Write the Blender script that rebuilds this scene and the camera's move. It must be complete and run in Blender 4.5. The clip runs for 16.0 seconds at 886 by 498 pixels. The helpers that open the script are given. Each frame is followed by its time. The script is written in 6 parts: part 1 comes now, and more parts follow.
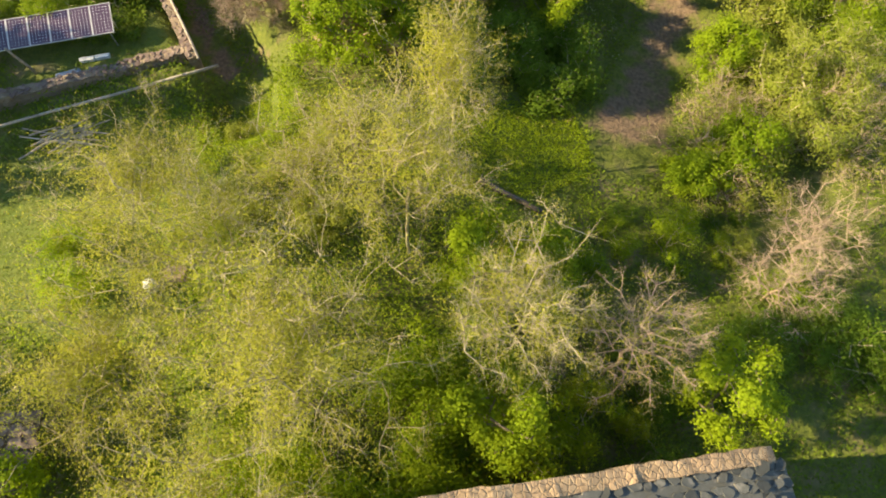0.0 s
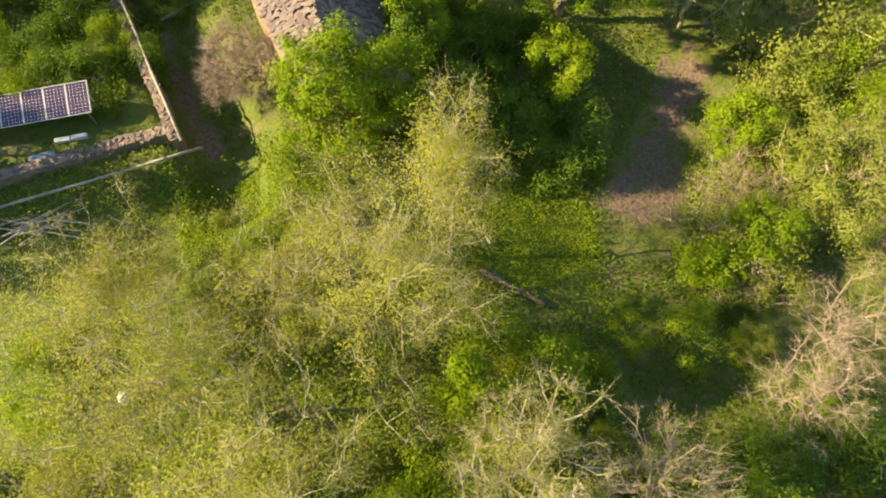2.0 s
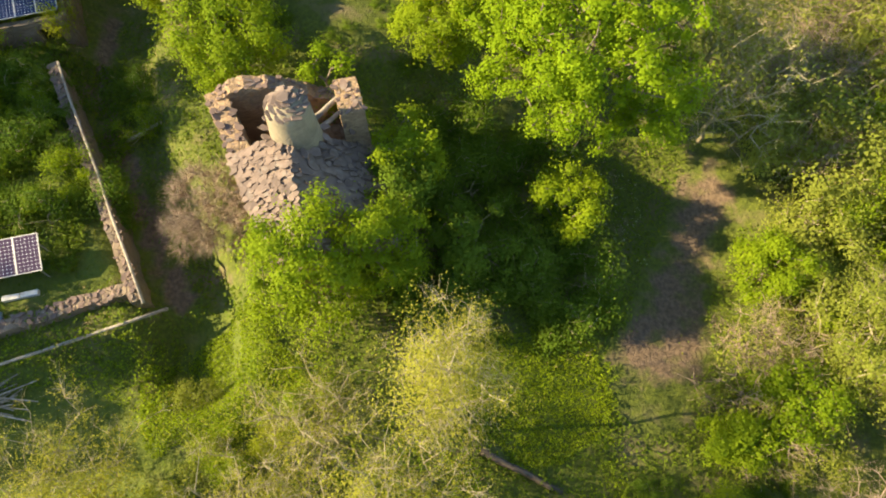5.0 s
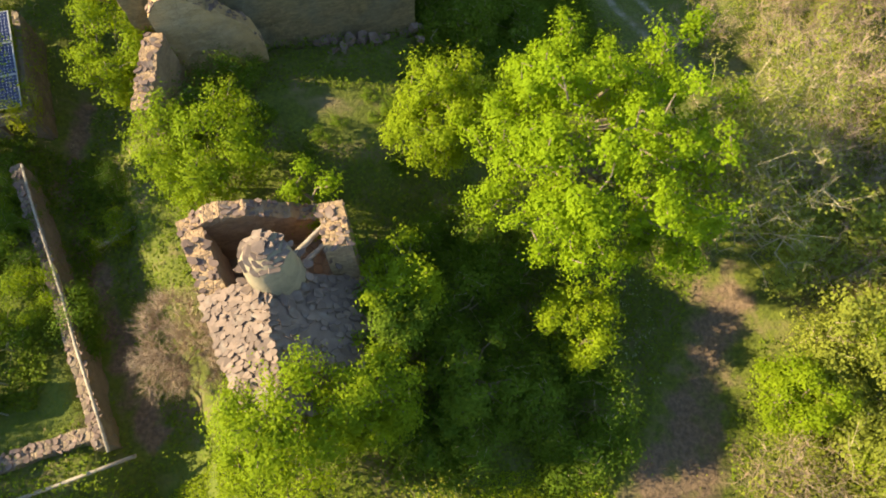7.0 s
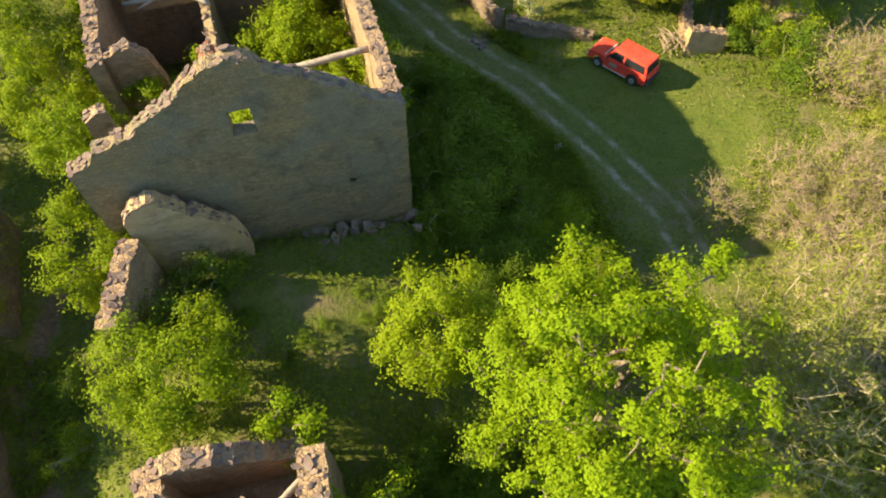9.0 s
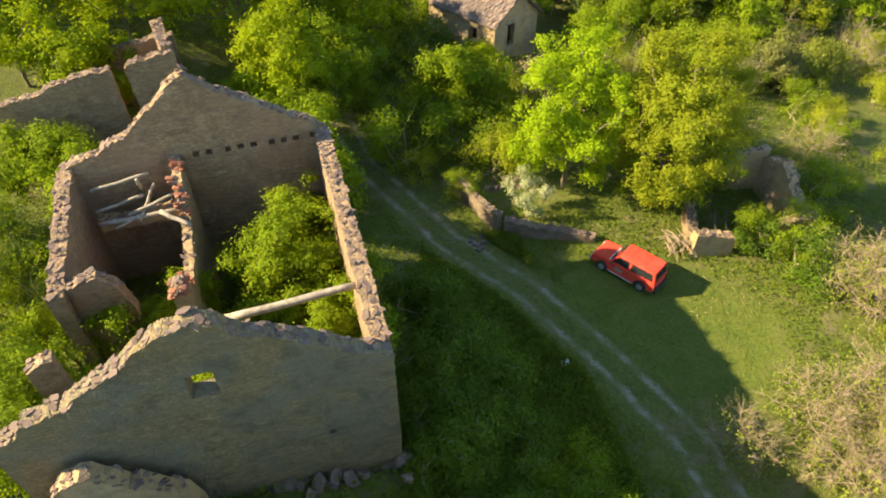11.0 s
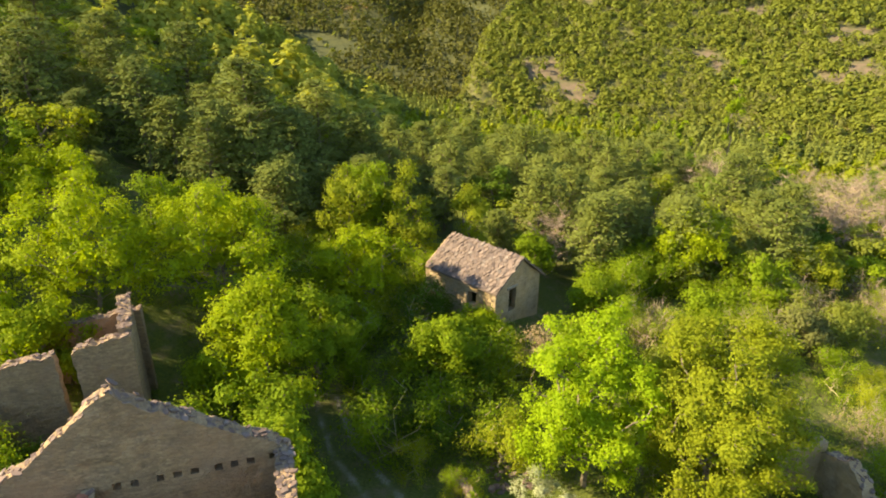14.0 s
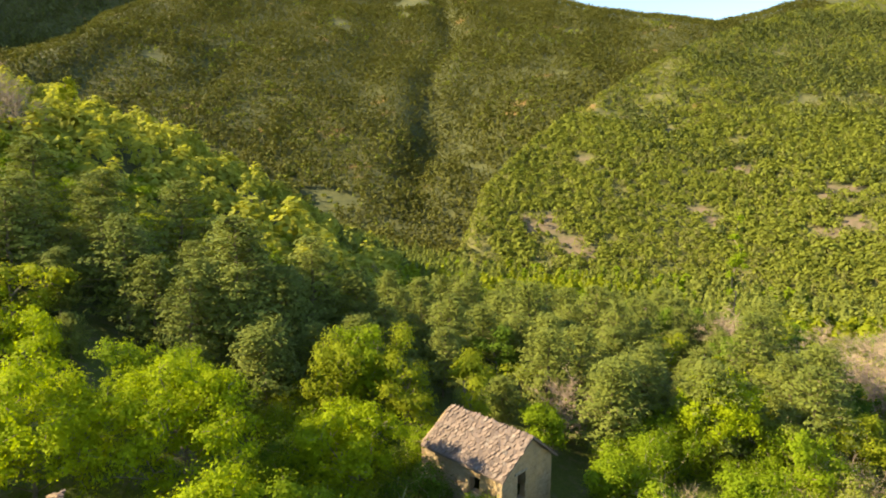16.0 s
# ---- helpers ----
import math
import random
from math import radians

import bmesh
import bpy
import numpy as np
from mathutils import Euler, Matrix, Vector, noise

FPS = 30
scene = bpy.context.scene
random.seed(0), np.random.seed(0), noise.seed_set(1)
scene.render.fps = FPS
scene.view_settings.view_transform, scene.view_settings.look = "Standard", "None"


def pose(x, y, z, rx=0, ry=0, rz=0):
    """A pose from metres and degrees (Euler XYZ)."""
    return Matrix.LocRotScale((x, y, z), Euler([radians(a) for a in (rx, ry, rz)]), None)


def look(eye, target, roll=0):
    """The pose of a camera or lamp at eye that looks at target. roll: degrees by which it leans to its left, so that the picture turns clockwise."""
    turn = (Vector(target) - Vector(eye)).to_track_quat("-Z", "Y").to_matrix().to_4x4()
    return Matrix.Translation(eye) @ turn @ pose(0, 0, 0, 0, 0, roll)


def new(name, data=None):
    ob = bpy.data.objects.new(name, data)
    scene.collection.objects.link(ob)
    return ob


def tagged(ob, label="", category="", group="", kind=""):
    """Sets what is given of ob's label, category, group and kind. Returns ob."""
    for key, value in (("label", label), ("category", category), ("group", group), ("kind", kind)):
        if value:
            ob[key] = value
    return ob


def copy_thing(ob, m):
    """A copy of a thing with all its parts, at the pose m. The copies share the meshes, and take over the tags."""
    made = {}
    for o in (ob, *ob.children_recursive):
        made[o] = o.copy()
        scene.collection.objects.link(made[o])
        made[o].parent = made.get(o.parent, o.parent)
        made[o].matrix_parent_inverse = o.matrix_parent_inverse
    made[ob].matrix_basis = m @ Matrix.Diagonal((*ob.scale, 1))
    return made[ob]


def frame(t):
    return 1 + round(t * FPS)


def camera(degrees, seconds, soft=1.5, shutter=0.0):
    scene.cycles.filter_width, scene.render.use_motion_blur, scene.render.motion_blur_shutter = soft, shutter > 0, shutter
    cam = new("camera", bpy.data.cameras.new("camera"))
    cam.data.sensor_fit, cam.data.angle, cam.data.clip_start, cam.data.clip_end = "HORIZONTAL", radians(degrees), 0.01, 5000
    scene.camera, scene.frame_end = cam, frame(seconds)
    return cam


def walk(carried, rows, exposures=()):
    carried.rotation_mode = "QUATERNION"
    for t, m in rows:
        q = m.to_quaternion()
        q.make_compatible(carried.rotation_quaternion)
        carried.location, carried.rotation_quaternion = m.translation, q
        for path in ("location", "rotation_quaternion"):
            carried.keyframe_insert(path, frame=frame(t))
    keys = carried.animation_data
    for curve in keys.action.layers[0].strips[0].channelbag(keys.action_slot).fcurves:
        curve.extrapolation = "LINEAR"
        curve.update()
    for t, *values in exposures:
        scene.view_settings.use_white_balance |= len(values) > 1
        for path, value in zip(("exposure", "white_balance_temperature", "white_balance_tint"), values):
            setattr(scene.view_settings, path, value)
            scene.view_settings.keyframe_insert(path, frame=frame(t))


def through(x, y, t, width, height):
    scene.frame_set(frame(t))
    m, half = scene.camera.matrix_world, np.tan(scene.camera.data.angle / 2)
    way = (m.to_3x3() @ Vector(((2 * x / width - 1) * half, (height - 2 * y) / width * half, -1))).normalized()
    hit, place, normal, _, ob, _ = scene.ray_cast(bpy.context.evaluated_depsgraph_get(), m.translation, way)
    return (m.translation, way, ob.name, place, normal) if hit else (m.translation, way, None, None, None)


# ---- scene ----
cam = camera(71.2, 16.0, 1.95)
EXPOSURE = 1.83
METRES, EYE, TILT, LEAN, TURN = 41.0, 28.0, -66.0, 0.0, 0.0
ROWS = [
    (0.0, 0.0, 0.0, 0.0, 0.0, 0.0, 0.0),
    (0.5, 0.0001, 0.0114, 0.0256, 0.01, 0.04, -0.02),
    (1.0, 0.0003, 0.0227, 0.0514, 0.01, 0.1, -0.05),
    (1.5, 0.0007, 0.0349, 0.078, 0.01, 0.15, -0.05),
    (2.0, 0.0019, 0.0472, 0.1056, 0.05, 0.16, -0.06),
    (2.5, 0.0027, 0.0597, 0.133, 0.07, 0.19, -0.08),
    (3.0, 0.0031, 0.0726, 0.1609, 0.07, 0.23, -0.09),
    (3.5, 0.0041, 0.0855, 0.1903, 0.1, 0.23, -0.09),
    (6.0, 0.0081, 0.155, 0.3481, 0.1, 0.02, -0.14),
    (6.5, 0.009, 0.1696, 0.3811, 0.1, 0.02, -0.15),
    (7.0, 0.0097, 0.1841, 0.4142, 0.11, 0.01, -0.17),
    (7.5, 0.0099, 0.1984, 0.4464, 0.1, 0.16, -0.18),
    (8.0, 0.0103, 0.2127, 0.4779, 0.09, 2.21, -0.22),
    (8.5, 0.0104, 0.226, 0.5081, 0.05, 5.46, -0.29),
    (9.0, 0.0114, 0.2392, 0.5371, 0.11, 8.89, -0.35),
    (11.5, 0.0153, 0.3009, 0.6768, 0.01, 25.8, -0.43),
    (12.0, 0.0153, 0.3127, 0.7034, -0.02, 29.2, -0.45),
    (12.5, 0.0164, 0.3244, 0.7303, -0.03, 32.61, -0.49),
    (13.0, 0.0176, 0.3358, 0.7568, -0.04, 35.99, -0.52),
    (13.5, 0.0186, 0.3476, 0.7827, -0.03, 39.4, -0.55),
    (14.0, 0.0195, 0.3593, 0.8087, -0.06, 42.83, -0.56),
    (14.5, 0.0199, 0.3703, 0.8346, -0.06, 46.25, -0.57),
    (15.0, 0.0212, 0.3825, 0.8611, -0.08, 49.65, -0.6),
    (15.5, 0.0214, 0.3947, 0.8874, -0.1, 53.09, -0.61),
    (16.0, 0.0222, 0.4058, 0.9135, -0.1, 56.53, -0.62),
]
walk(cam, [(t, pose(0, 0, EYE, TILT, LEAN, TURN) @ pose(METRES * x, METRES * y, METRES * z, 90 + pitch, roll, yaw)) for t, x, y, z, yaw, pitch, roll in ROWS],
     [(0.0, EXPOSURE, 7300, 6), (16.0, EXPOSURE, 7300, 6)])

# ---- world, sun ----
SUN_EL, SUN_TO = 30.0, Vector((-1.0, -0.06, 0.0)).normalized()
world = bpy.data.worlds.new("world")
scene.world = world
world.use_nodes = True
wn = world.node_tree.nodes
sky = wn.new("ShaderNodeTexSky")
sky.sky_type, sky.sun_disc = "NISHITA", False
sky.sun_elevation = radians(SUN_EL)
sky.dust_density, sky.ozone_density = 0.1, 2.5
sky.sun_rotation = math.atan2(SUN_TO.x, SUN_TO.y)
wn["Background"].inputs[1].default_value = 0.1
world.node_tree.links.new(sky.outputs[0], wn["Background"].inputs[0])
sun_data = bpy.data.lights.new("sun", "SUN")
sun_data.energy, sun_data.angle, sun_data.color = 4.6, radians(0.6), (1.0, 0.84, 0.58)
sun = new("sun", sun_data)
to_sun = SUN_TO * math.cos(radians(SUN_EL)) + Vector((0, 0, math.sin(radians(SUN_EL))))
sun.matrix_world = look(to_sun * 100, (0, 0, 0))


# ---- small tools ----
def smooth(t):
    t = np.clip(t, 0, 1)
    return t * t * (3 - 2 * t)


def hashed(ix, iy, seed):
    h = np.sin(ix * 127.1 + iy * 311.7 + seed * 74.7) * 43758.5453
    return h - np.floor(h)


def wavy(x, y, size, seed=0):
    """Smooth noise from -1 to 1 over the plan, with bumps of that size."""
    x, y = np.asarray(x, float) / size, np.asarray(y, float) / size
    ix, iy = np.floor(x), np.floor(y)
    fx, fy = smooth(x - ix), smooth(y - iy)
    a, b = hashed(ix, iy, seed), hashed(ix + 1, iy, seed)
    c, d = hashed(ix, iy + 1, seed), hashed(ix + 1, iy + 1, seed)
    return 2 * ((a * (1 - fx) + b * fx) * (1 - fy) + (c * (1 - fx) + d * fx) * fy) - 1


ROAD = [(-9, 76), (-5.7, 68), (0.7, 59.5), (5.5, 55.1), (10.3, 49), (12.9, 45), (14.6, 38), (15.2, 31), (13.2, 26.3), (10.8, 22), (9.6, 18)]


def lateral(x, y, line):
    """Signed distance of points from a line of the plan, and how far along it they lie."""
    x, y = np.asarray(x, float), np.asarray(y, float)
    best, sign, along = np.full(x.shape, 1e9), np.ones(x.shape), np.zeros(x.shape)
    run = 0.0
    for (ax, ay), (bx, by) in zip(line, line[1:]):
        dx, dy = bx - ax, by - ay
        n = math.hypot(dx, dy)
        t = np.clip(((x - ax) * dx + (y - ay) * dy) / n ** 2, 0, 1)
        d = np.hypot(x - ax - t * dx, y - ay - t * dy)
        s = np.where((x - ax) * dy - (y - ay) * dx > 0, 1.0, -1.0)
        near = d < best
        best, sign, along = np.where(near, d, best), np.where(near, s, sign), np.where(near, run + t * n, along)
        run += n
    return best * sign, along


def bearing_of(x, y):
    """Bearing of points seen from the north end of the ruins, as a tangent east of north."""
    return (x - 0.9) / np.clip(y - 41.0, 20, 1e5)


def east_z(x, y):
    """The sunny hillside east of the valley: it climbs to a rounded crest and drops behind it."""
    b, d = bearing_of(x, y), y - 41.0
    crest = np.interp(b, [-0.02, 0.02, 0.04, 0.06, 0.10, 0.14, 0.235, 0.346, 0.44, 0.54, 0.8], [215, 222, 232, 245, 262, 285, 330, 390, 440, 490, 600])
    rise = np.interp(b, [-0.02, 0.02, 0.04, 0.06, 0.10, 0.14, 0.235, 0.346, 0.44, 0.54, 0.8], [-0.3, -0.188, -0.118, -0.072, -0.031, 0.009, 0.076, 0.141, 0.178, 0.205, 0.25])
    foot = np.interp(b, [0.0, 0.2, 0.4, 0.57, 0.73, 0.9], [204, 192, 180, 162, 148, 135])
    top = 28 + rise * crest
    f = np.clip((d - foot) / (crest - foot), 0, 1)
    bumps = (4.5 * wavy(x + y * 0.5, y * 0.2, 38, 8) + 3 * wavy(x, y, 60, 3)) * np.clip(4 * f * (1 - f), 0, 1)
    return -13 + (top + 13) * (0.85 * f + 0.15 * f * f) + bumps - 0.5 * np.clip(d - crest, 0, 1e4) - 0.3 * np.clip(foot - d, 0, 1e4)


def far_z(x, y):
    """The dark wooded slope that closes the valley, under its skyline, a steep mountain behind its west end, and an
    unseen ridge that shades it.
    """
    b, d = bearing_of(x, y), y - 41.0
    far = -14 + 0.43 * np.clip(y - 285, 0, 1e4) + 0.10 * np.clip(-x - 60, 0, 600) * smooth((y - 285) / 150)
    ravine = x + 14 - 0.02 * (y - 300) + 12 * wavy(y, y * 0, 60, 5)
    far = far - 6 * np.exp(-(ravine / 11) ** 2) * smooth((y - 290) / 60) + 9 * wavy(x, y * 0.35, 70, 2) * smooth((y - 300) / 80) + 5 * wavy(x, y * 0.4, 33, 6) * smooth((y - 300) / 80)
    sky_line = np.interp(b, [-0.8, -0.70, -0.65, -0.586, -0.54, -0.46, -0.34, -0.08, 0.09, 0.177, 0.23, 0.334, 0.412, 0.472, 0.53, 0.605, 0.8],
                         [0.115, 0.130, 0.139, 0.156, 0.19, 0.217, 0.266, 0.267, 0.243, 0.216, 0.203, 0.193, 0.184, 0.198, 0.216, 0.235, 0.28])
    cap = 28 + np.clip(d, 100, 780) * sky_line - 0.3 * np.clip(d - 780, 0, 1e4)
    far = np.minimum(far, np.maximum(cap, 40))
    mount = 190 + 0.95 * np.clip(-470 - x, -160, 420) + 45 * wavy(x + 0.3 * y, y * 0.5, 90, 21) + 16 * wavy(x, y, 45, 22)
    mount = np.minimum(mount, -20 + 0.9 * (y - 760))
    # added ridge farther west, out of view, that keeps the sun off this mountain
    mount = mount + 620 * np.exp(-((x + 1150) / 150) ** 2) * smooth((y - 840) / 60)
    return np.maximum(far, np.where((b < -0.4) & (y > 760), mount, -1e3))


def ground_z(x, y):
    """The lie of the land: a terrace with the ruins, a track east of it, a wooded spur, and two hillsides over a valley."""
    x, y = np.asarray(x, float), np.asarray(y, float)
    shift = 7 * smooth((y - 46) / 12) + 8 * smooth((y - 55) / 10)
    z = 3.3 * smooth((11 - shift - x) / 20)
    z = z - 0.7 * smooth((-8 - x) / 4) * smooth((20.5 + 0.36 * (x + 12.5) - y) / 1.2)
    z = z - 1.5 * smooth((2.6 - np.abs(lateral(x, y, [(-9.6, 19.0), (-10.6, 22), (-14.8, 29), (-16.8, 34), (-17, 40)])[0])) / 1.6)
    z = z + 1.9 * smooth((y - 71) / 11) * smooth((13 - x) / 8)
    z = z - 1.6 * smooth((2.0 - np.abs(x - 14 + (y - 25) * 0.25) / 3) / 2) * smooth((y - 8) / 6) * smooth((32 - y) / 8) * 0.4
    z = z - smooth((x - 18) / 60) * 4.0 * smooth((y + 10) / 80)
    z = z + 1.2 * smooth((x + 12.0) / 2.0) * smooth((1.5 - x) / 3.0) * smooth((y - 31.0) / 4.0) * smooth((42.8 + 0.3 * x - y) / 0.8)
    fall = 12.0 * smooth((y - 88) / 130)
    z = z - fall
    left = np.clip(-x - 16, 0, 400)
    spur = 0.34 * left * smooth((y - 40) / 60) + 0.06 * np.clip(y - 100, 0, 90) * smooth((left - 10) / 50)
    z = z + spur
    z = z - 0.42 * np.clip(y - 192, 0, 120) * smooth((left + 10) / 30)
    z = z + 0.10 * np.clip(-x - 25, 0, 300) * smooth((60 - y) / 60)
    z = np.maximum(z, np.where(y > 200, -14.0, -1e3))
    z = z + 10.0 * smooth((0.06 - bearing_of(x, y)) / 0.38) * smooth((y - 128) / 50)
    hill = np.maximum(np.where(y > 120, east_z(x, y), -1e3), np.where(y > 250, far_z(x, y), -1e3))
    z = np.maximum(z, hill)
    near = smooth((90 - y) / 30)
    return z + 0.12 * wavy(x, y, 3.0, 1) * near + 0.22 * wavy(x, y, 9.0, 4) * near - 0.05 * near * np.exp(-(lateral(x, y, ROAD)[0] / 1.6) ** 2)


def gz(x, y):
    return float(ground_z(np.array([x]), np.array([y]))[0])


def mesh_of(name, verts, faces):
    me = bpy.data.meshes.new(name)
    me.from_pydata([tuple(v) for v in verts], [], [tuple(f) for f in faces])
    me.update()
    return me


def quads_mesh(name, q):
    """A mesh of loose faces, q: n x 3 or 4 corners x 3."""
    q = np.asarray(q, np.float32)
    n, k = q.shape[:2]
    me = bpy.data.meshes.new(name)
    me.vertices.add(n * k)
    me.vertices.foreach_set("co", q.reshape(-1))
    me.loops.add(n * k)
    me.loops.foreach_set("vertex_index", np.arange(n * k, dtype=np.int32))
    me.polygons.add(n)
    me.polygons.foreach_set("loop_start", np.arange(0, n * k, k, dtype=np.int32))
    me.update(calc_edges=True)
    return me


class Shape:
    """Collects solid pieces into one mesh."""

    def __init__(self):
        self.v, self.f = [], []

    def add(self, verts, faces, m=None):
        k = len(self.v)
        self.v += [tuple(m @ Vector(p)) if m else tuple(p) for p in verts]
        self.f += [tuple(k + i for i in f) for f in faces]
        return self

    def box(self, x0, y0, z0, x1, y1, z1, m=None):
        return self.add([(x0, y0, z0), (x1, y0, z0), (x1, y1, z0), (x0, y1, z0), (x0, y0, z1), (x1, y0, z1), (x1, y1, z1), (x0, y1, z1)],
                        [(0, 3, 2, 1), (4, 5, 6, 7), (0, 1, 5, 4), (1, 2, 6, 5), (2, 3, 7, 6), (3, 0, 4, 7)], m)

    def tube(self, points, radii, sides=6, cap=True):
        points = [Vector(p) for p in points]
        rings = []
        for i, p in enumerate(points):
            d = (points[min(i + 1, len(points) - 1)] - points[max(i - 1, 0)]).normalized()
            a = d.orthogonal().normalized()
            b = d.cross(a)
            rings.append([p + radii[i] * (math.cos(2 * math.pi * k / sides) * a + math.sin(2 * math.pi * k / sides) * b) for k in range(sides)])
        faces = [(i * sides + k, i * sides + (k + 1) % sides, (i + 1) * sides + (k + 1) % sides, (i + 1) * sides + k)
                 for i in range(len(points) - 1) for k in range(sides)]
        if cap:
            faces += [tuple(range(sides))[::-1], tuple((len(points) - 1) * sides + k for k in range(sides))]
        return self.add([p for r in rings for p in r], faces)

    def mesh(self, name, bevel=0.0, segments=1):
        me = mesh_of(name, self.v, self.f)
        if bevel:
            bm = bmesh.new()
            bm.from_mesh(me)
            bmesh.ops.recalc_face_normals(bm, faces=bm.faces)
            bmesh.ops.bevel(bm, geom=bm.edges[:], offset=bevel, segments=segments, affect="EDGES", profile=0.6)
            bm.to_mesh(me)
            bm.free()
        return me


def part(name, me, material, parent=None, label="", m=None):
    """Links a mesh as one object under a thing or a part."""
    if isinstance(me, Shape):
        me = me.mesh(name)
    if material and not me.materials:
        me.materials.append(material)
    ob = new(name, me)
    if parent:
        ob.parent = parent
    if m is not None:
        ob.matrix_basis = m
    if label:
        ob["label"] = label
    return ob


def thing(name, m, label, category, group="", kind=""):
    ob = new(name)
    ob.empty_display_size = 0.2
    ob.matrix_basis = m
    return tagged(ob, label, category, group, kind)


def soft(me):
    me.polygons.foreach_set("use_smooth", [True] * len(me.polygons))
    return me


# ---- materials ----
def material(name, rough=0.85, metal=0.0):
    mat = bpy.data.materials.new(name)
    mat.use_nodes = True
    nt = mat.node_tree
    b = nt.nodes["Principled BSDF"]
    b.inputs["Roughness"].default_value, b.inputs["Metallic"].default_value = rough, metal
    return mat, nt, b


def node(nt, kind, **inputs):
    n = nt.nodes.new("ShaderNode" + kind)
    for k, v in inputs.items():
        key = k.replace("_", " ")
        if hasattr(v, "links"):
            nt.links.new(v, n.inputs[key])
        else:
            n.inputs[key].default_value = v
    return n


def ramp(nt, fac, stops):
    r = nt.nodes.new("ShaderNodeValToRGB")
    e = r.color_ramp.elements
    while len(e) < len(stops):
        e.new(0.5)
    for el, (p, c) in zip(e, stops):
        el.position, el.color = p, (*c, 1)
    nt.links.new(fac, r.inputs[0])
    return r.outputs[0]


def mixed(nt, fac, a, b, mode="MIX"):
    n = nt.nodes.new("ShaderNodeMix")
    n.data_type, n.blend_type = "RGBA", mode
    for sock, v in ((n.inputs[0], fac), (n.inputs[6], a), (n.inputs[7], b)):
        if hasattr(v, "links"):
            nt.links.new(v, sock)
        else:
            sock.default_value = (*v, 1) if isinstance(v, tuple) else v
    return n.outputs[2]


def noise_of(nt, scale, detail=4.0, rough=0.55, coord=None, out=0):
    n = node(nt, "TexNoise", Scale=scale, Detail=detail, Roughness=rough)
    nt.links.new(coord or place_of(nt), n.inputs["Vector"])
    return n.outputs[out]


def place_of(nt):
    for n in nt.nodes:
        if n.type == "NEW_GEOMETRY":
            return n.outputs["Position"]
    return nt.nodes.new("ShaderNodeNewGeometry").outputs["Position"]


def calc(nt, op, a, b=0.0, clamp=False):
    n = nt.nodes.new("ShaderNodeMath")
    n.operation, n.use_clamp = op, clamp
    for sock, v in ((n.inputs[0], a), (n.inputs[1], b)):
        if hasattr(v, "links"):
            nt.links.new(v, sock)
        else:
            sock.default_value = v
    return n.outputs[0]


def bumped(nt, b, height, strength=0.5, distance=0.03):
    n = node(nt, "Bump", Strength=strength, Distance=distance, Height=height)
    nt.links.new(n.outputs[0], b.inputs["Normal"])


def leaf_material(name, dark, light, through=0.35, rough=0.75):
    """Leaves: tint by island and by plant, part of the light passes through."""
    mat, nt, b = material(name, rough)
    geo = nt.nodes.new("ShaderNodeNewGeometry")
    info = nt.nodes.new("ShaderNodeObjectInfo")
    patch = noise_of(nt, 0.9, 2.0, coord=geo.outputs["Position"])
    f = calc(nt, "ADD", calc(nt, "MULTIPLY", geo.outputs["Random Per Island"], 0.28), calc(nt, "MULTIPLY", patch, 0.8))
    f = calc(nt, "ADD", f, calc(nt, "MULTIPLY", calc(nt, "SUBTRACT", info.outputs["Random"], 0.5), 0.3), True)
    mid = tuple(0.5 * (p + q) for p, q in zip(dark, light))
    col = ramp(nt, f, [(0.1, dark), (0.5, mid), (0.95, light)])
    nt.links.new(col, b.inputs["Base Color"])
    b.inputs["Specular IOR Level"].default_value = 0.12
    tr = nt.nodes.new("ShaderNodeBsdfTranslucent")
    nt.links.new(mixed(nt, 1.0, col, (1.0, 1.0, 0.6), "MULTIPLY"), tr.inputs[0])
    mx = nt.nodes.new("ShaderNodeMixShader")
    mx.inputs[0].default_value = through
    nt.links.new(b.outputs[0], mx.inputs[1])
    nt.links.new(tr.outputs[0], mx.inputs[2])
    nt.links.new(mx.outputs[0], nt.nodes["Material Output"].inputs[0])
    return mat


def bark_material(name, dark, light):
    mat, nt, b = material(name, 0.9)
    n = noise_of(nt, 6.0, 6.0)
    nt.links.new(ramp(nt, n, [(0.3, dark), (0.7, light)]), b.inputs["Base Color"])
    bumped(nt, b, noise_of(nt, 18.0, 4.0), 0.6, 0.02)
    return mat


